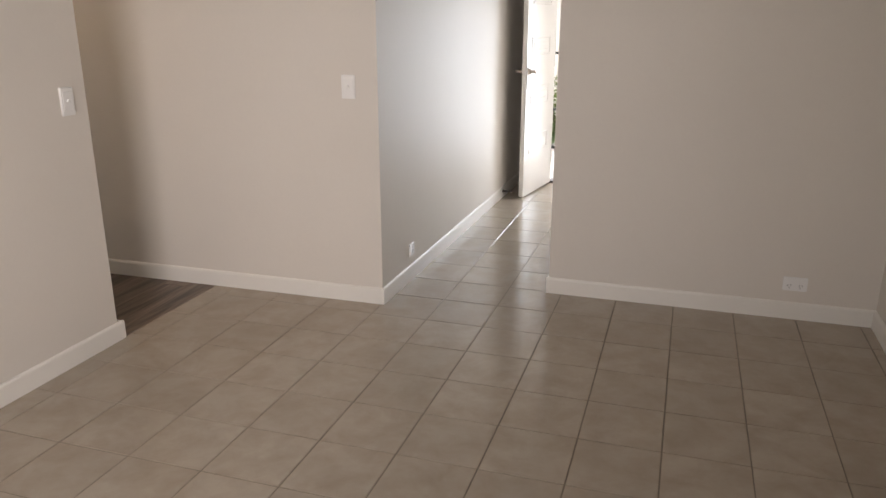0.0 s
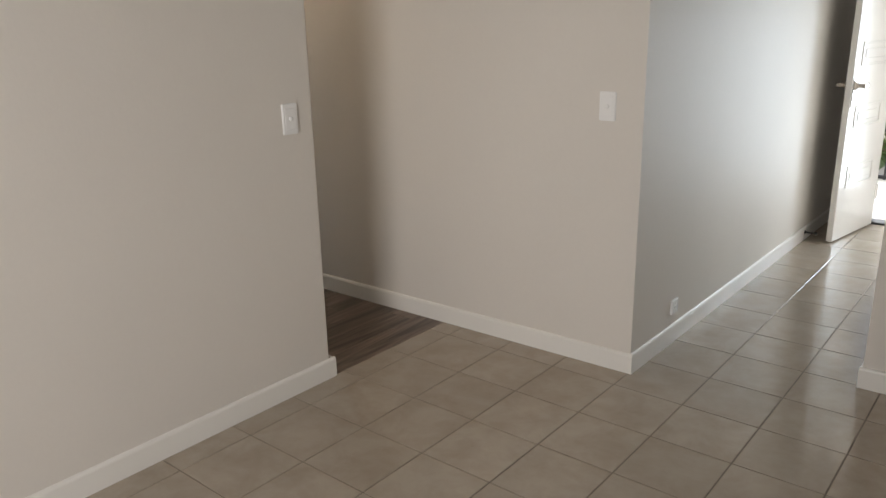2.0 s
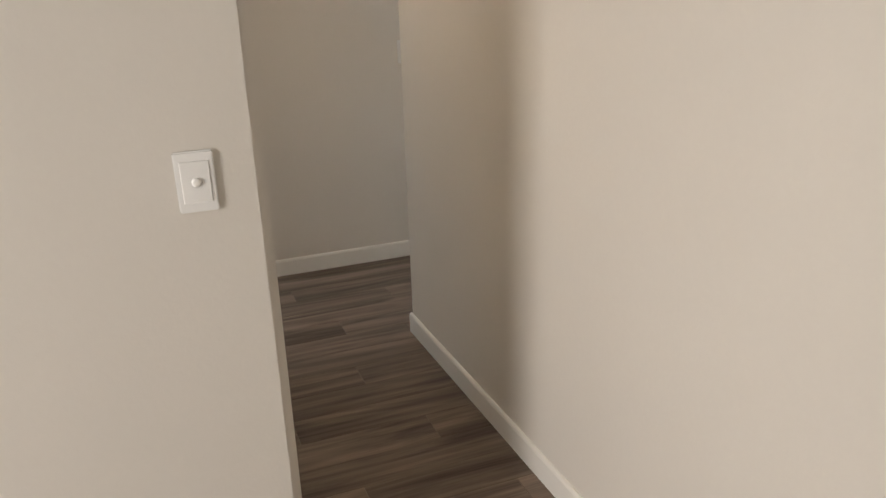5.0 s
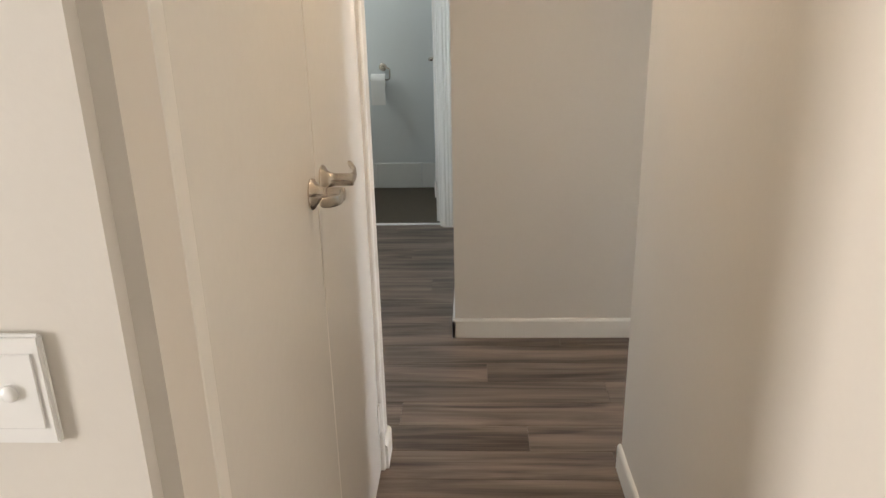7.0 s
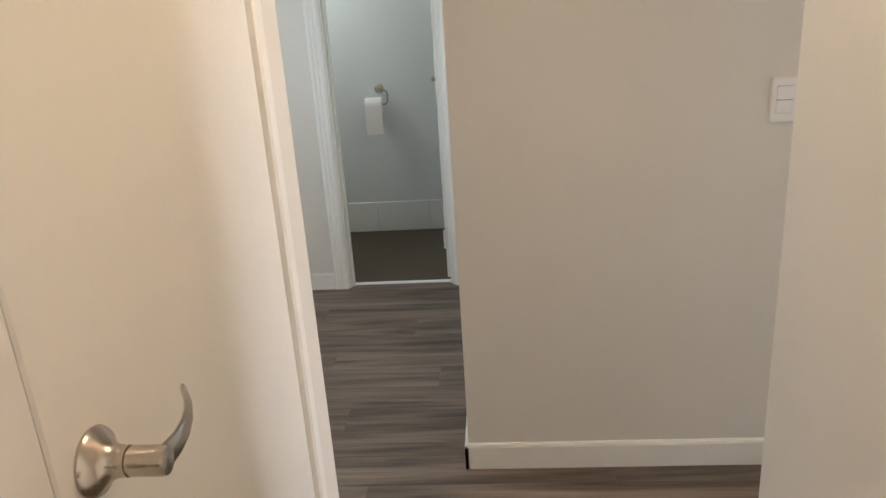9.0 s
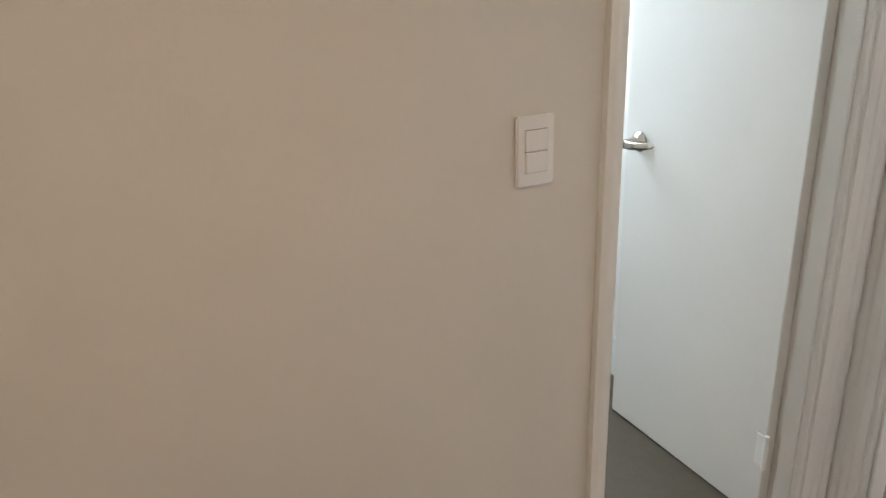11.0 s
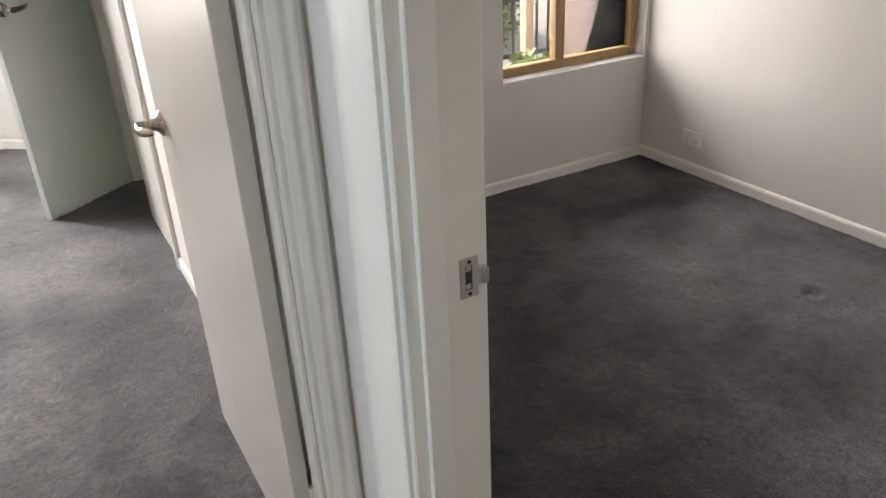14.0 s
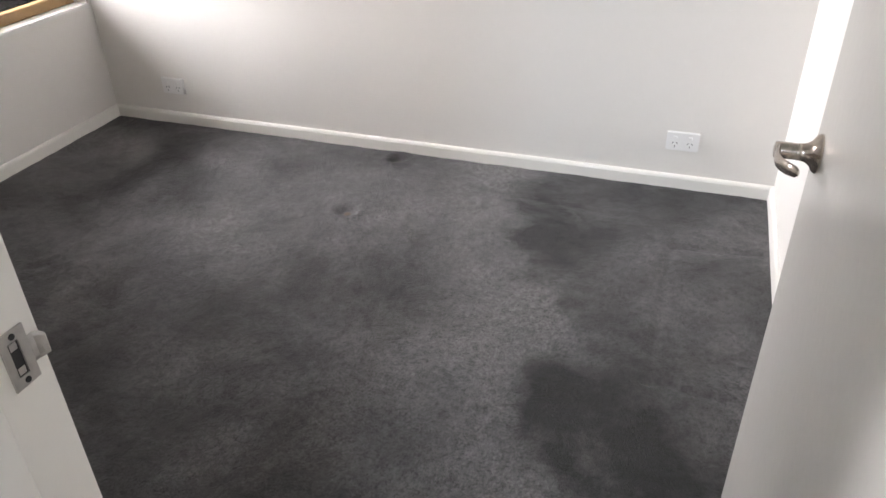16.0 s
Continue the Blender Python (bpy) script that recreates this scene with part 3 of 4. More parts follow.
# ---- skirtings ----
skirting("skirting_living_west", -1.018, -4.4, -1.018, -0.783, side=-1)
skirting("skirting_living_west_end", -1.006, -0.795, -1.128, -0.795, side=-1)
skirting("skirting_hall_north", 0.012, 0.0, -2.452, -0.036)
skirting("skirting_hall_north_end", -2.44, -0.036, -2.435, 0.05)
skirting("skirting_entry_west", 0.0, 0.0, 0.03, 3.31, side=-1)
skirting("skirting_living_north", 2.43, 0.443, 0.798, 0.443)
skirting("skirting_living_north_end", 0.81, 0.443, 0.81, 0.533)
skirting("skirting_living_east", 2.43, -4.4, 2.43, 0.431)
skirting("skirting_hall_west", -3.385, -0.595, -3.385, 0.424, side=-1)
skirting("skirting_passage_north", -3.373, -0.583, -4.86, -0.583)
skirting("skirting_passage_west", -4.94, -1.9, -4.94, -1.322, side=-1)
skirting("skirting_passage_south", -4.94, -1.9, -2.55, -1.9)
skirting("skirting_cupboard_end", -2.55, -1.9, -2.55, -0.79)
skirting("skirting_cupboard_return", -2.55, -0.79, -2.44, -0.79, 0.09, 0.014)
for nm, a in (("east", (-0.09, 0.054, -0.09, 2.91)), ("north", (-0.09, 2.91, -2.32, 2.91)), ("south", (-2.25, 0.054, -0.09, 0.054)), ("west", (-2.32, 2.91, -2.32, 1.03))):
    skirting(f"skirting_bedroom_{nm}", *a, 0.062, 0.014, 1)
skirting("skirting_bay_room_north", -4.355, 4.75, -5.3, 4.75, 0.065, 0.012, 1)
skirting("skirting_bay_room_west", -5.3, 4.76, -5.3, 1.3, 0.065, 0.012, 1)
skirting("skirting_bay_room_south", -5.3, 1.3, -3.3, 1.3, 0.065, 0.012, 1)
skirting("skirting_bay_room_east", -2.455, 1.3, -2.455, 2.985, 0.065, 0.012, 1)
skirting("skirting_bay_room_east_far", -2.455, 4.26, -2.455, 4.78, 0.065, 0.012, 1)

# ---- doorways and doors ----
door_frame("door_frame_bathroom", pose(-3.385, 0.465, 0, 0, 0, 90), 0.648, 0.09, 0.038, 0.09, reeds=(1, 3))
door_frame("door_frame_bay_room", pose(-3.306, 1.21, 0), 0.798, 0.09, 0.075, 0.05, reeds=(3, 2))
door_frame("door_frame_bedroom", pose(-2.455, 0.968, 0, 0, 0, -90), 0.818, 0.135, 0.13, 0.06, reeds=(1, 2))
door_frame("door_frame_toilet", pose(-4.94, -1.256, 0, 0, 0, 90), 0.566, 0.09, 0.07, 0.07)
door_frame("door_frame_closet", pose(-2.455, 4.205, 0, 0, 0, -90), 1.17, 0.135, 0.05, 0.05)
flush_door("door_bathroom", (-3.458, 1.074), 179.8, 0.61, "white flush bathroom door standing open", 1, handle_z=0.925)
flush_door("door_bay_room", (-2.551, 1.305), 90.3, 0.68, "glossy white flush bedroom door standing open", -1, handle_z=0.9)
flush_door("door_bedroom", (-2.325, 0.168), 0.2, 0.80, "glossy white flush bedroom door folded back along the wall", 1, handle_z=0.84)
flush_door("door_toilet", (-5.02, -0.722), 179, 0.55, "white flush toilet door standing open", 1, handle_z=0.98)
flush_door("door_closet", (-2.45, 4.185), 217.5, 0.53, "off-white flush closet door ajar, shade put into its colour", 1, handle_z=0.95, mat=DOOR_SHADED)

flush_door("door_closet_closed", (-2.436, 3.056), 90, 0.562, "off-white flush closet door, shut", 1, mat=DOOR, levers=())

strike = thing("strike_plate", pose(-2.346, 0.9498, 0.868), "zinc strike plate screwed to a white door jamb", "strike plate")
bm = bmesh.new()
bm_box(bm, -0.018, -0.0022, -0.032, 0.012, 0.0004, -0.02)
bm_box(bm, -0.018, -0.0022, 0.02, 0.012, 0.0004, 0.032)
bm_box(bm, -0.018, -0.0022, -0.02, -0.010, 0.0004, 0.02)
bm_box(bm, 0.002, -0.0022, -0.02, 0.012, 0.0004, 0.02)
part("plate", bm, ZINC, strike)
part("recess", box(-0.010, -0.0006, -0.02, 0.002, 0.0004, 0.02), DARK, strike, "dark latch slot")
part("lip", sweep([(0.012, -0.001, 0), (0.018, -0.0016, 0), (0.023, -0.005, 0), (0.026, -0.009, 0)], [0.016, 0.016, 0.015, 0.012], 8, 0.1), ZINC, strike)
for z in (-0.026, 0.026):
    s = part("screw", lathe([(0.0034, 0.0), (0.0032, 0.0012)], 10), DARK, strike)
    s.matrix_local = Matrix.Translation((-0.003, -0.0022, z)) @ Matrix.Rotation(radians(90), 4, "X")
    tongue = part("tongue", box(-0.008, -0.0012, z * 0.55 - 0.004, 0.0, -0.0002, z * 0.55 + 0.004), ZINC, strike)

# front door: moulded leaf with raised panels, folded back towards the entry wall
fd = thing("door_front", pose(0.296, 3.308, 0, 0, 0, 260.9), "white moulded front door standing open", "door", "", "structure")
leaf = part("leaf", box(0.004, -0.02, 0.008, 0.70, 0.02, 2.03, 0.003), DOOR, fd)
for z in (0.36, 0.76, 1.16, 1.56):
    for y in (-0.02, 0.02):
        bm = bmesh.new()
        o = 0.006 if y > 0 else -0.006
        lo, hi = min(y, y + o), max(y, y + o)
        for a in ((0.16, z, 0.60, z + 0.016), (0.16, z + 0.134, 0.60, z + 0.15), (0.16, z + 0.016, 0.176, z + 0.134), (0.584, z + 0.016, 0.60, z + 0.134)):
            bm_box(bm, a[0], lo, a[1], a[2], hi, a[3], 0.002)
        bm_box(bm, 0.21, lo, z + 0.045, 0.55, hi, z + 0.105, 0.003)
        part("panel_moulding", bm, DOOR, leaf)
for s in (-1, 1):
    part("lock_plate", box(0.645, min(s * 0.02, s * 0.026), 0.90, 0.685, max(s * 0.02, s * 0.026), 1.08, 0.002), CHROME, leaf, "chrome lock plate")
    lever_handle(leaf, 0.665, s * 0.026, 1.04, s, -1)
for z in (0.25, 1.0, 1.8):
    hinge(fd, 0.0, 0.023, z)
frame_front = thing("door_frame_front", pose(0, 0, 0), "white timber front door frame with a dark sill", "door frame", "", "structure")
part("jamb", box(0.27, 3.307, 0, 0.29, 3.433, 2.06, 0.002), TRIM, frame_front)
part("jamb", box(0.963, 3.307, 0, 0.985, 3.433, 2.06, 0.002), TRIM, frame_front)
part("head", box(0.29, 3.307, 2.038, 0.963, 3.433, 2.06, 0.002), TRIM, frame_front)
part("threshold", box(0.29, 3.31, -0.004, 0.963, 3.435, 0.016, 0.004), DARK, frame_front, "dark metal threshold")
stopper = thing("door_stop", pose(0.034, 2.60, 0.055), "dark metal door stop on the skirting", "door stop")
st = part("stem", lathe([(0.016, 0.0), (0.016, 0.004), (0.006, 0.006), (0.006, 0.06), (0.012, 0.062), (0.012, 0.078), (0.009, 0.08)], 14), IRON, stopper, "", True)
st.matrix_local = Matrix.Rotation(radians(90), 4, "Y")

# linen cupboard with a pair of flush doors
cup = thing("linen_cupboard", pose(0, 0, 0), "built-in linen cupboard with two closed cream doors", "cupboard")
part("jamb", box(-1.163, -0.86, 0, -1.128, -0.7935, 2.09, 0.002), TRIM, cup)
part("jamb", box(-2.46, -0.86, 0, -2.425, -0.785, 2.09, 0.004), TRIM, cup)
part("head", box(-2.425, -0.86, 2.06, -1.163, -0.795, 2.09, 0.003), TRIM, cup)
part("sill", box(-2.425, -0.86, 0, -1.163, -0.83, 0.012), TRIM, cup)
for a, b, hx, wy in ((-1.797, -1.167, -1.745, 1), (-2.423, -1.7995, -1.85, -1)):
    leaf = part("cupboard_door", box(a, -0.832, 0.014, b, -0.797, 2.057, 0.0025), DOOR, cup, "cream enamel cupboard door")
    lever_handle(leaf, hx, -0.797, 1.115, 1, wy)
for x in (-2.424, -1.165):
    for z in (0.2, 1.8):
        hinge(cup, x, -0.795, z)

# ---- switches and outlets ----


def light_switch(m, label, rockers=1, grow=1.0):
    ob = thing("light_switch", m @ Matrix.Diagonal((grow, 1, grow, 1)), label, "light switch")
    plate = part("plate", box(-0.0365, 0.0, -0.0585, 0.0365, 0.009, 0.0585, 0.003, 2), PLASTIC, ob)
    if rockers == 1:
        part("insert", box(-0.0265, 0.009, -0.040, 0.0265, 0.0112, 0.040, 0.001), PLASTIC, plate)
        bt = part("button", lathe([(0.0085, 0.0), (0.0085, 0.0035), (0.006, 0.0055), (0.002, 0.006)], 20), PLASTIC, plate, "", True)
        bt.matrix_local = Matrix.Translation((0, 0.0112, 0)) @ Matrix.Rotation(radians(-90), 4, "X")
    else:
        part("surround", box(-0.0212, 0.0085, -0.0362, 0.0212, 0.0093, 0.0362), GAP, plate, "shaded gap round the rockers")
        for z in (-0.0178, 0.0178):
            r = part("rocker", box(-0.0215, 0.0, -0.0172, 0.0215, 0.006, 0.0172, 0.0012), PLASTIC, plate)
            r.matrix_local = Matrix.Translation((0, 0.008, z)) @ Matrix.Rotation(radians(3 if z > 0 else -3), 4, "X")
    return ob


def outlet(m, label, double=True):
    ob = thing("power_outlet", m, label, "power outlet")
    w = 0.057 if double else 0.036
    plate = part("plate", box(-w, 0.0, -0.036, w, 0.010, 0.036, 0.003, 2), PLASTIC, ob)
    for x in ((-0.026, 0.026) if double else (0.0,)):
        part("rocker", box(x - 0.007, 0.010, 0.010, x + 0.007, 0.0135, 0.021, 0.001), PLASTIC, plate)
        for dx, dz, tilt in ((-0.007, -0.006, 30), (0.007, -0.006, -30), (0.0, -0.019, 0)):
            s = part("socket_slot", box(-0.0011, 0.0, -0.0042, 0.0011, 0.0006, 0.0042), DARK, plate)
            s.matrix_local = Matrix.Translation((x + dx, 0.0099, dz)) @ Matrix.Rotation(radians(tilt), 4, "Y")
    return ob


light_switch(pose(-1.018, -0.929, 1.131, 0, 0, -90), "white single light switch on the cream wall")
light_switch(pose(-0.155, 0.0, 1.136, 0, 0, 180), "white single light switch near the wall corner")
light_switch(pose(-3.385, 0.297, 1.125, 0, 0, -90), "white double-rocker light switch beside the bathroom door", 2)
outlet(pose(0.004, 0.428, 0.18, 0, 0, -90), "small white single power outlet low on the wall", False)
outlet(pose(-0.09, 2.567, 0.185, 0, 0, 90), "white double power outlet near the window corner")
outlet(pose(-0.09, 0.39, 0.195, 0, 0, 90), "white double power outlet low on the bedroom wall")
outlet(pose(2.05, 0.443, 0.187, 0, 0, 180), "white double power outlet on the living room wall")

# ---- toilet and bathroom ----
structure("floor_toilet", box(-5.88, -1.9, -0.006, -4.985, -0.583, 0.002), WET_FLOOR, "dark olive-brown wet area floor", "floor")
structure("floor_bathroom", box(-4.98, -0.493, -0.006, -3.43, 1.21, 0.002), WET_FLOOR, "dark olive-brown bathroom floor", "floor")
structure("threshold_toilet", box(-5.0, -1.238, 0.0, -4.972, -0.708, 0.006, 0.001), ALUMINIUM, "narrow metal threshold strip", "threshold")
for nm, x, y, n, rz, z in (("wall_tiles_toilet", -5.88, -1.88, 4, -90, 0.19), ("wall_tiles_bathroom", -4.95, 1.21, 4, 180, 0.15)):
    row = thing(nm, pose(x, y, 0), "row of white skirting tiles", "wall tiles", "", "structure")
    share = None
    for k in range(n):
        if share is None:
            t0 = part("tile", box(0.0, 0.0, 0.0, 0.326, 0.009, z, 0.002), WHITE_TILE, row)
            share = t0.data
        else:
            t0 = new("tile", share)
            t0.parent = row
        t0.matrix_local = (Matrix.Translation((0, k * 0.33 + 0.326, 0.004)) if rz == -90 else Matrix.Translation((k * 0.33 + 0.326, 0, 0.004))) @ Matrix.Rotation(radians(rz), 4, "Z")
holder = thing("toilet_roll_holder", pose(-5.88, -1.145, 0.895), "brushed steel toilet roll holder with a round rose", "roll holder")
rose = part("rose", lathe([(0.028, 0.0), (0.028, 0.006), (0.024, 0.01), (0.01, 0.012), (0.01, 0.06), (0.008, 0.062)], 22), STEEL, holder, "", True)
rose.matrix_local = Matrix.Rotation(radians(90), 4, "Y")
part("arm", sweep([(0.055, 0.0, 0.0), (0.056, 0.035, 0.0), (0.056, 0.05, -0.008), (0.056, 0.054, -0.03), (0.056, 0.052, -0.07), (0.056, 0.04, -0.084), (0.056, -0.09, -0.086)], [0.005] * 7, 10), STEEL, holder, "", True)
roll = thing("toilet_paper_roll", pose(-5.824, -1.175, 0.809), "white toilet paper roll with a hanging sheet", "toilet paper")
rb = part("roll", lathe([(0.019, -0.05), (0.045, -0.05), (0.0455, 0.0), (0.045, 0.05), (0.019, 0.05)], 28), PAPER, roll, "", True)
rb.matrix_local = Matrix.Rotation(radians(90), 4, "X")
part("sheet", box(0.043, -0.05, -0.17, 0.0455, 0.05, 0.0, 0.001), PAPER, roll)
casement("window_bathroom", pose(-4.98, 0.5, 0, 0, 0, 90), 0.52, 1.22, 2.05, ALUMINIUM, "frosted bathroom window letting in cool daylight")
# Unseen window added to fill the opening behind the passage light.
casement("passage_fill_window", pose(-3.5, -1.9, 0, 0, 0, 180), 0.7, 1.0, 2.0, ALUMINIUM, "unseen white aluminium window added for the passage fill light")
casement("window_toilet", pose(-5.3, -1.9, 0, 0, 0, 180), 0.4, 1.4, 2.05, ALUMINIUM, "small toilet window")

mirror = thing("bathroom_mirror", pose(-4.6, 1.21, 1.56, 0, 0, 180), "white-framed mirror on the pale bathroom wall", "mirror")
for x0, z0, x1, z1 in ((-0.30, -0.35, 0.30, -0.325), (-0.30, 0.325, 0.30, 0.35), (-0.30, -0.325, -0.275, 0.325), (0.275, -0.325, 0.30, 0.325)):
    part("mirror_frame", box(x0, 0.0, z0, x1, 0.022, z1, 0.003), ALUMINIUM, mirror)
part("mirror_glass", box(-0.275, 0.001, -0.325, 0.275, 0.012, 0.325), MIRROR, mirror, "silvered mirror glass")

# ---- hall lamp ----
lamp = thing("ceiling_light", pose(-2.2, -0.3, H), "small round warm downlight in the hall ceiling", "ceiling light")
part("trim_ring", lathe([(0.038, -0.004), (0.052, -0.008), (0.06, -0.004), (0.06, 0.0), (0.038, 0.0)], 32), ALUMINIUM, lamp, "", True)
part("diffuser", lathe([(0.002, -0.003), (0.037, -0.003), (0.037, 0.0)], 32), GLOW, lamp, "glowing warm glass")
beam = new("downlight_beam", bpy.data.lights.new("downlight_beam", "SPOT"))
beam.data.energy, beam.data.color, beam.data.spot_size, beam.data.spot_blend, beam.data.shadow_soft_size = 21, (1.0, 0.74, 0.48), radians(140), 0.7, 0.04
beam.matrix_world = pose(-2.2, -0.3, H - 0.02)

# ---- bedroom window and glass door ----
casement("window_bedroom", pose(-0.957, 2.91, 0), 0.842, 0.525, 1.95, TIMBER, "golden timber sliding window over a white sill", (0.36,), offset=0.062, deep=0.05, thick=0.045)
casement("glass_door", pose(1.25, -4.4, 0, 0, 0, 180), 1.0, 0.0, 2.1, ALUMINIUM, "aluminium glass door with daylight behind", (0.5,), sill=False)

# ---- outside ----
ground = structure("ground", box(-300, -300, -0.4, 300, 300, -0.12), GRASS, "mown green lawn around the house", "ground")
structure("porch", box(-0.085, 3.435, -0.12, 4.5, 8.2, -0.03, 0.01), CONCRETE, "pale concrete porch and path slab", "porch")
fence = thing("metal_fence", pose(0, 0, 0), "black iron fence beyond the porch", "fence")
for z in (-0.02, 0.42, 1.05):
    part("rail", box(-0.2, 5.28, z, 2.6, 5.31, z + 0.03, 0.003), IRON, fence)
for k in range(24):
    x = -0.18 + 0.118 * k
    post = part("post", box(x - 0.009, 5.285, -0.12, x + 0.009, 5.305, 1.2, 0.002), IRON, fence)
    part("finial", lathe([(0.008, 1.2), (0.014, 1.215), (0.006, 1.225), (0.012, 1.24), (0.002, 1.28)], 10), IRON, post, "", True).matrix_local = Matrix.Translation((x, 5.295, 0))
structure("entry_brick_skin", box(-0.2, 3.034, -0.12, -0.089, 3.43, 2.6), BRICK, "dark brown brick outside wall of the entry", "wall")
# Added sunlit backdrop that keeps the view through windows and front door bright.
structure("bright_backdrop", box(-9.0, 8.2, -0.12, 7.0, 8.35, 2.2, 0.01), RENDERED, "pale rendered backdrop wall added to brighten the outside view", "wall")
post = thing("verandah_post", pose(0.36, 4.55, -0.12), "grey painted verandah post", "post")
part("post_shaft", box(-0.035, -0.035, 0, 0.035, 0.035, 2.6, 0.006), FENCE, post)


def shrub(m, wide, high, count, label, seed):
    """A shrub: forked stems and many small leaves of their own tilt."""
    rnd = random.Random(seed)
    ob = thing("shrub", m, label, "shrub", "garden shrubs")
    bm = bmesh.new()
    for k in range(7):
        a = rnd.uniform(0, 6.28)
        tip = (wide * 0.4 * math.cos(a), wide * 0.4 * math.sin(a), high * rnd.uniform(0.5, 0.9))
        piece = sweep([(0, 0, 0), (tip[0] * 0.4, tip[1] * 0.4, tip[2] * 0.5), tip], [0.014, 0.009, 0.003], 6)
        me = bpy.data.meshes.new("stem")
        piece.to_mesh(me)
        piece.free()
        bm.from_mesh(me)
        bpy.data.meshes.remove(me)
    part("stems", bm, BARK, ob)
    verts, faces = [], []
    for k in range(count):
        a, r, h = rnd.uniform(0, 6.28), math.sqrt(rnd.random()), rnd.random()
        lump = 0.75 + 0.25 * math.sin(3 * a + seed) * math.cos(5 * h + seed)
        c = Vector((wide / 2 * r * lump * math.cos(a) * (1 - 0.35 * h), wide / 2 * r * lump * math.sin(a) * (1 - 0.35 * h), 0.06 + high * h * lump))
        u = Vector((rnd.gauss(0, 1), rnd.gauss(0, 1), rnd.gauss(0, 0.5))).normalized()
        v = u.cross(Vector((rnd.gauss(0, 1), rnd.gauss(0, 1), rnd.gauss(0, 1)))).normalized()
        s = rnd.uniform(0.02, 0.042)
        n = len(verts)
        verts += [c - u * s, c + v * s * 0.45, c + u * s, c - v * s * 0.45]
        faces.append((n, n + 1, n + 2, n + 3))
    me = bpy.data.meshes.new("leaves")
    me.from_pydata([tuple(v) for v in verts], [], faces)
    me.materials.append(LEAF)
    leaves = new("leaves", me)
    leaves.parent = ob
    return ob


shrub(pose(-0.42, 3.42, -0.12), 0.45, 0.72, 700, "low leafy green shrub under the bedroom window", 3)
shrub(pose(0.75, 5.8, -0.12), 0.7, 1.1, 1500, "leafy green shrub behind the iron fence", 5)
shrub(pose(1.35, 6.4, -0.12), 0.9, 0.9, 1500, "leafy green shrub behind the iron fence", 8)
shrub(pose(-0.1, 6.6, -0.12), 0.9, 0.8, 1200, "low leafy green shrub on the lawn", 11)

# ---- carpets ----


def carpet(name, x0, y0, x1, y1, cell, dents=(), label="", creases=()):
    """Cut pile as a gently uneven sheet with pressed marks: (x, y, radius, depth)."""
    nx, ny = int((x1 - x0) / cell), int((y1 - y0) / cell)
    verts, faces = [], []
    for j in range(ny + 1):
        for i in range(nx + 1):
            x, y = x0 + (x1 - x0) * i / nx, y0 + (y1 - y0) * j / ny
            z = 0.010 + 0.0022 * noise.noise(Vector((x * 9, y * 9, 1.3))) + 0.0018 * noise.noise(Vector((x * 27, y * 27, 7.1)))
            for dx, dy, r, deep in dents:
                d = math.hypot(x - dx, y - dy) / r
                if d < 2:
                    z += -deep * math.exp(-((d / 0.7) ** 2)) + 0.5 * deep * math.exp(-(((d - 1.1) / 0.35) ** 2))
            for ax, ay, bx, by, deep in creases:
                s = min(1, max(0, ((x - ax) * (bx - ax) + (y - ay) * (by - ay)) / ((bx - ax) ** 2 + (by - ay) ** 2)))
                z -= deep * math.exp(-((math.hypot(x - ax - s * (bx - ax), y - ay - s * (by - ay)) / 0.014) ** 2))
            verts.append((x, y, z))
    for j in range(ny):
        for i in range(nx):
            a = j * (nx + 1) + i
            faces.append((a, a + 1, a + nx + 2, a + nx + 1))
    me = bpy.data.meshes.new(name)
    me.from_pydata(verts, [], faces)
    for f in me.polygons:
        f.use_smooth = True
    me.materials.append(CARPET)
    return tagged(new(name, me), label, "carpet", "", "structure")


DENTS = [(-0.62, 1.492, 0.05, 0.017), (-0.165, 1.474, 0.045, 0.015), (-1.442, 0.746, 0.03, 0.009), (-1.25, 2.3, 0.04, 0.005)]
carpet("carpet_bedroom", -2.40, 0.054, -0.09, 2.91, 0.014, DENTS, "charcoal cut-pile carpet with furniture dents",
       [(-0.525, 0.37, -1.206, 0.378, 0.008), (-0.525, 0.37, -0.5, 0.1, 0.007), (-1.206, 0.378, -1.233, 0.11, 0.006), (-0.323, 1.113, -0.373, 0.56, 0.004)])
carpet("carpet_bay_room", -5.3, 1.255, -2.455, 5.26, 0.025, [], "charcoal cut-pile carpet with brushed marks",
       [(-3.575, 3.895, -3.64, 2.32, 0.012), (-3.575, 3.895, -3.71, 3.885, 0.012)])
structure("floor_bay", box(-5.39, 3.52, -0.1, -2.3, 5.4, -0.006), GROUT, "floor slab under the carpet", "floor")

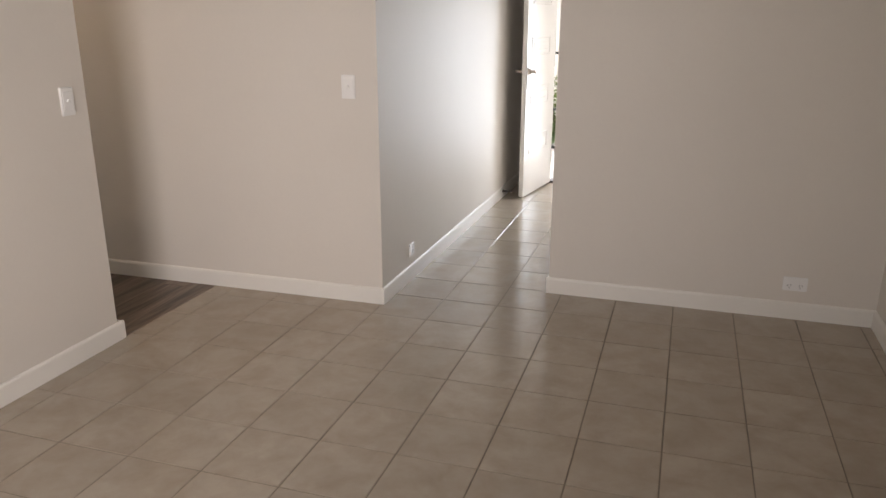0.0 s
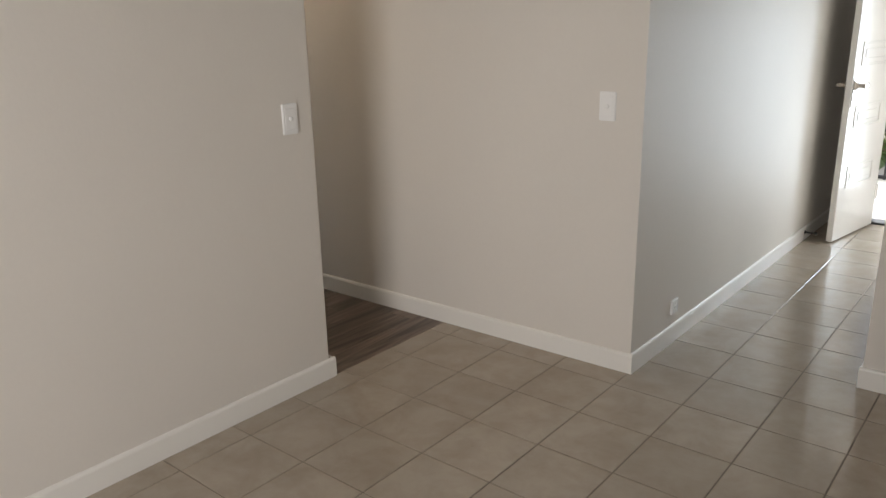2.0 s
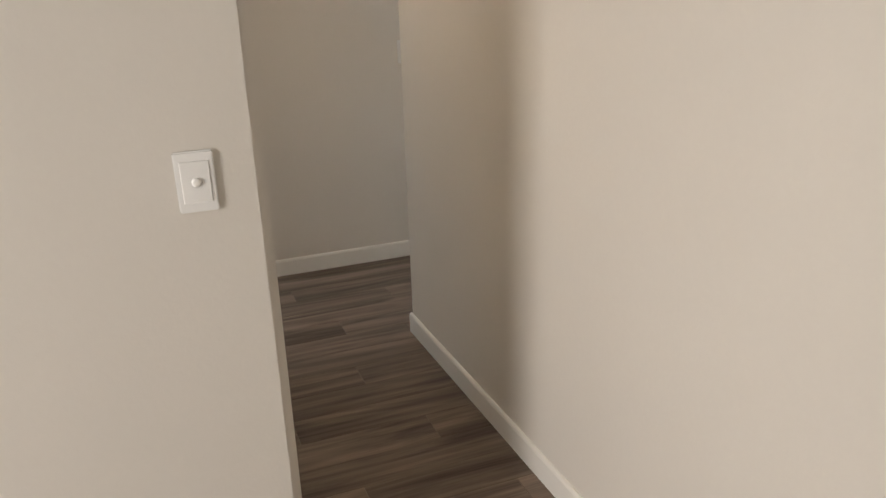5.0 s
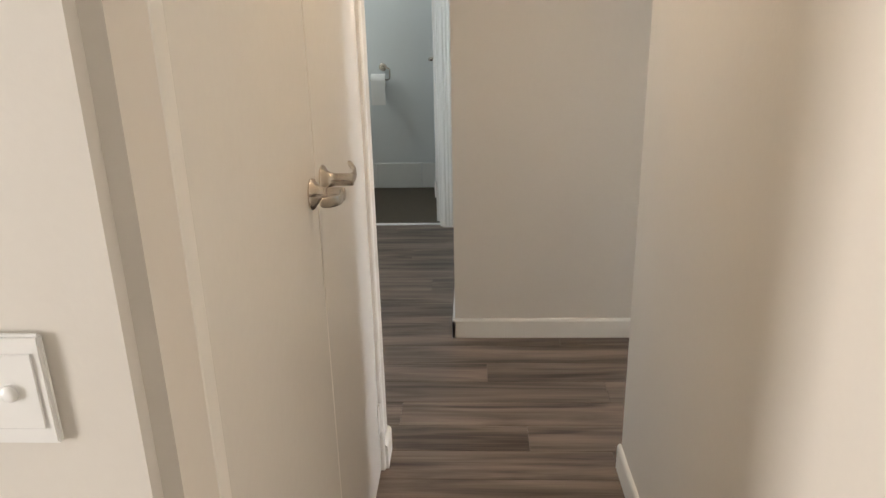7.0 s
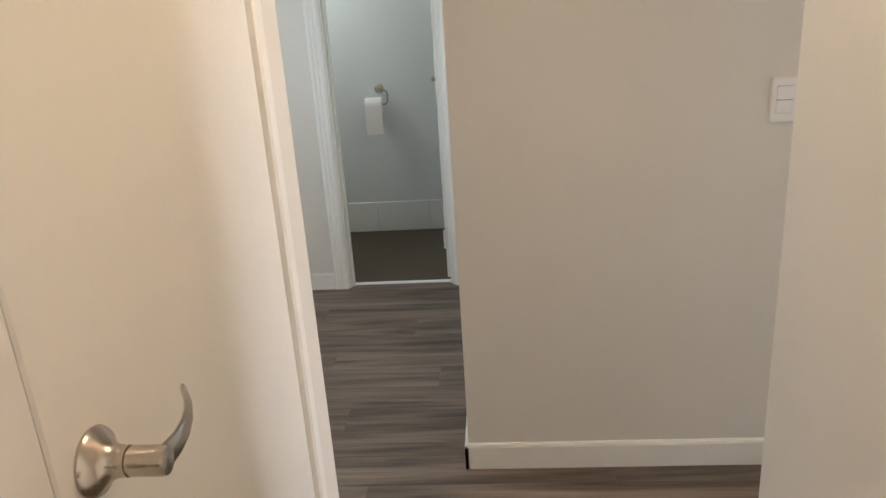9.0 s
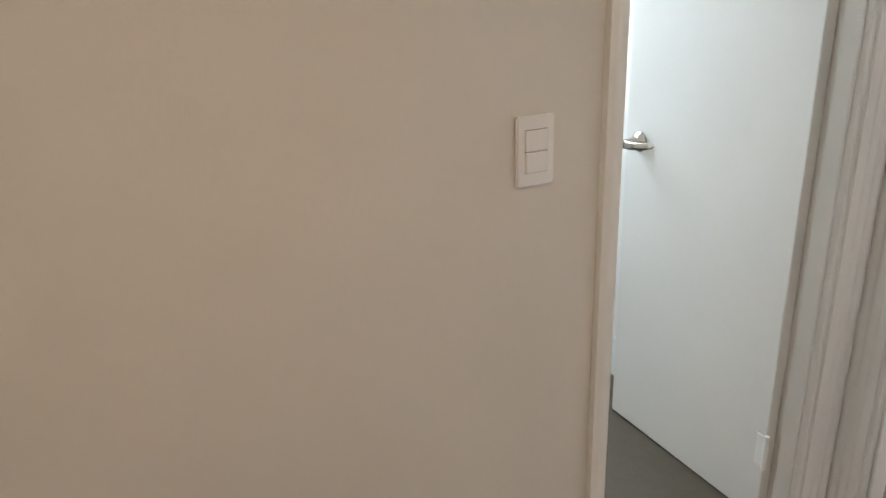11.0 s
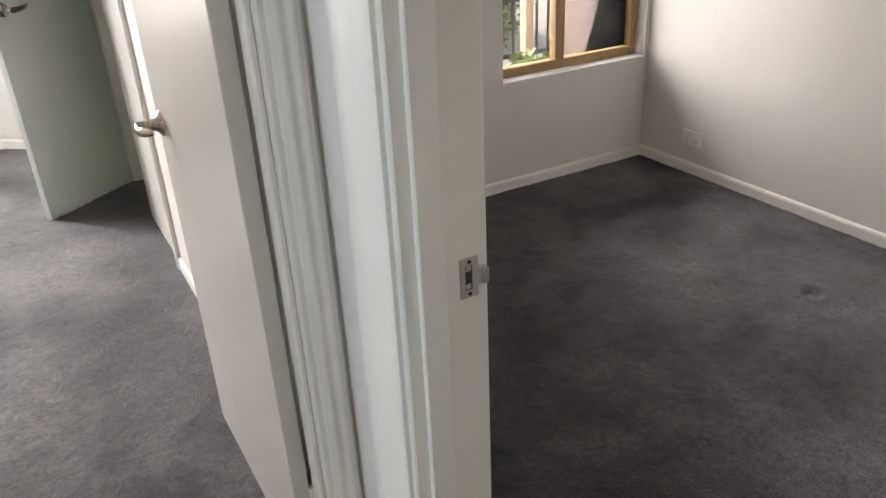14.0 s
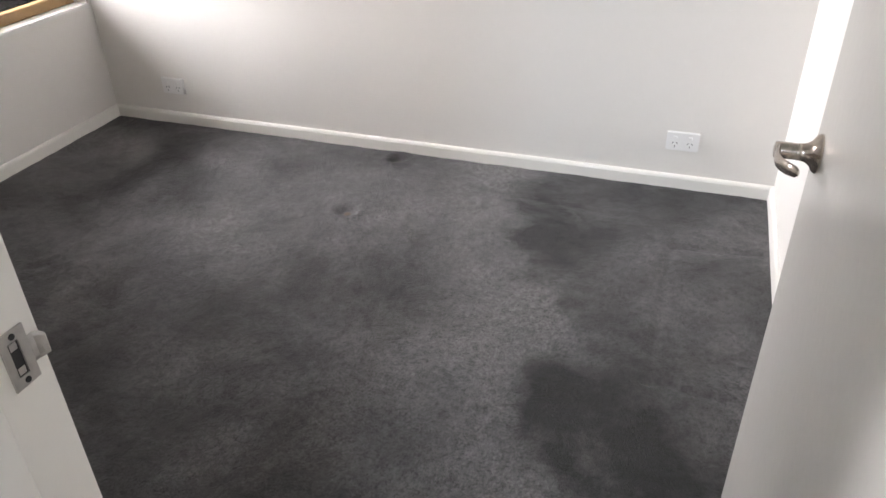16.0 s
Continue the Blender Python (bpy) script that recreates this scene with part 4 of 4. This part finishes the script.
# ---- vinyl planks ----
PW, PL = 0.152, 1.22
share = {}
plank_floor = thing("plank_floor", pose(0, 0, 0), "grey-brown wood-look vinyl plank floor", "floor", "", "structure")
col = 0
x = -1.018
while x > -4.98:
    a, b = max(x - PW, -4.985), x
    if x > -2.45:
        y_low, y_high = -0.86, 0.0
    elif x > -3.39:
        y_low, y_high = -1.9, 1.255
    else:
        y_low, y_high = -1.9, -0.583
    y = y_low - PL * ((col * 0.37) % 1.0)
    while y < y_high:
        c, d = max(y, y_low), min(y + PL, y_high)
        if d - c > 0.02:
            key = (round(b - a, 3), round(d - c, 3))
            if key not in share:
                ob = part("plank", box(0, 0, -0.006, key[0] - 0.0012, key[1] - 0.0012, 0.0, 0.0008), PLANK, plank_floor)
                share[key] = ob.data
            else:
                ob = new("plank", share[key])
                ob.parent = plank_floor
            ob.matrix_local = Matrix.Translation((a, c, 0))
        y += PL
    x -= PW
    col += 1

# ---- floor tiles ----
tile_floor = thing("tile_floor", pose(0, 0, 0), "beige mottled ceramic floor tiles with dark joints", "floor", "", "structure")
TP, TJ = 0.297, 0.004
shapes = {}
rest = bmesh.new()


def tile_at(x0, y0, x1, y1, far):
    if x1 - x0 < 0.015 or y1 - y0 < 0.015:
        return
    if far:
        bm_box(rest, x0, y0, -0.006, x1, y1, 0.0)
        return
    key = (round(x1 - x0, 3), round(y1 - y0, 3))
    if key not in shapes:
        ob = part("tile", box(0, 0, -0.006, key[0], key[1], 0.0, 0.0016), TILE, tile_floor)
        shapes[key] = ob.data
    else:
        ob = new("tile", shapes[key])
        ob.parent = tile_floor
    ob.matrix_local = Matrix.Translation((x0, y0, 0.0008 * noise.noise(Vector((x0 * 3, y0 * 3, 0)))))


for i in range(-8, 8):
    for j in range(-19, 17):
        x0, y0 = 0.588 + TP * i + TJ / 2, -1.03 + TP * j + TJ / 2
        x1, y1 = x0 + TP - TJ, y0 + TP - TJ
        x0, x1, y0, y1 = max(x0, -1.018), min(x1, 2.43), max(y0, -4.4), min(y1, 3.31)
        if y0 >= 0.443:
            x0, x1 = max(x0, 0.0), min(x1, 1.0)
        elif y1 > 0.443 and x0 > 0.95:
            y1 = 0.443
        if y0 >= 0.0:
            x0 = max(x0, 0.0)
        elif y1 > 0.0 and x1 <= 0.0:
            y1 = 0.0
        tile_at(x0, y0, x1, y1, y1 < -3.3)
tagged(part("tiles_behind", rest, TILE, tile_floor), "", "", "", "stuff")
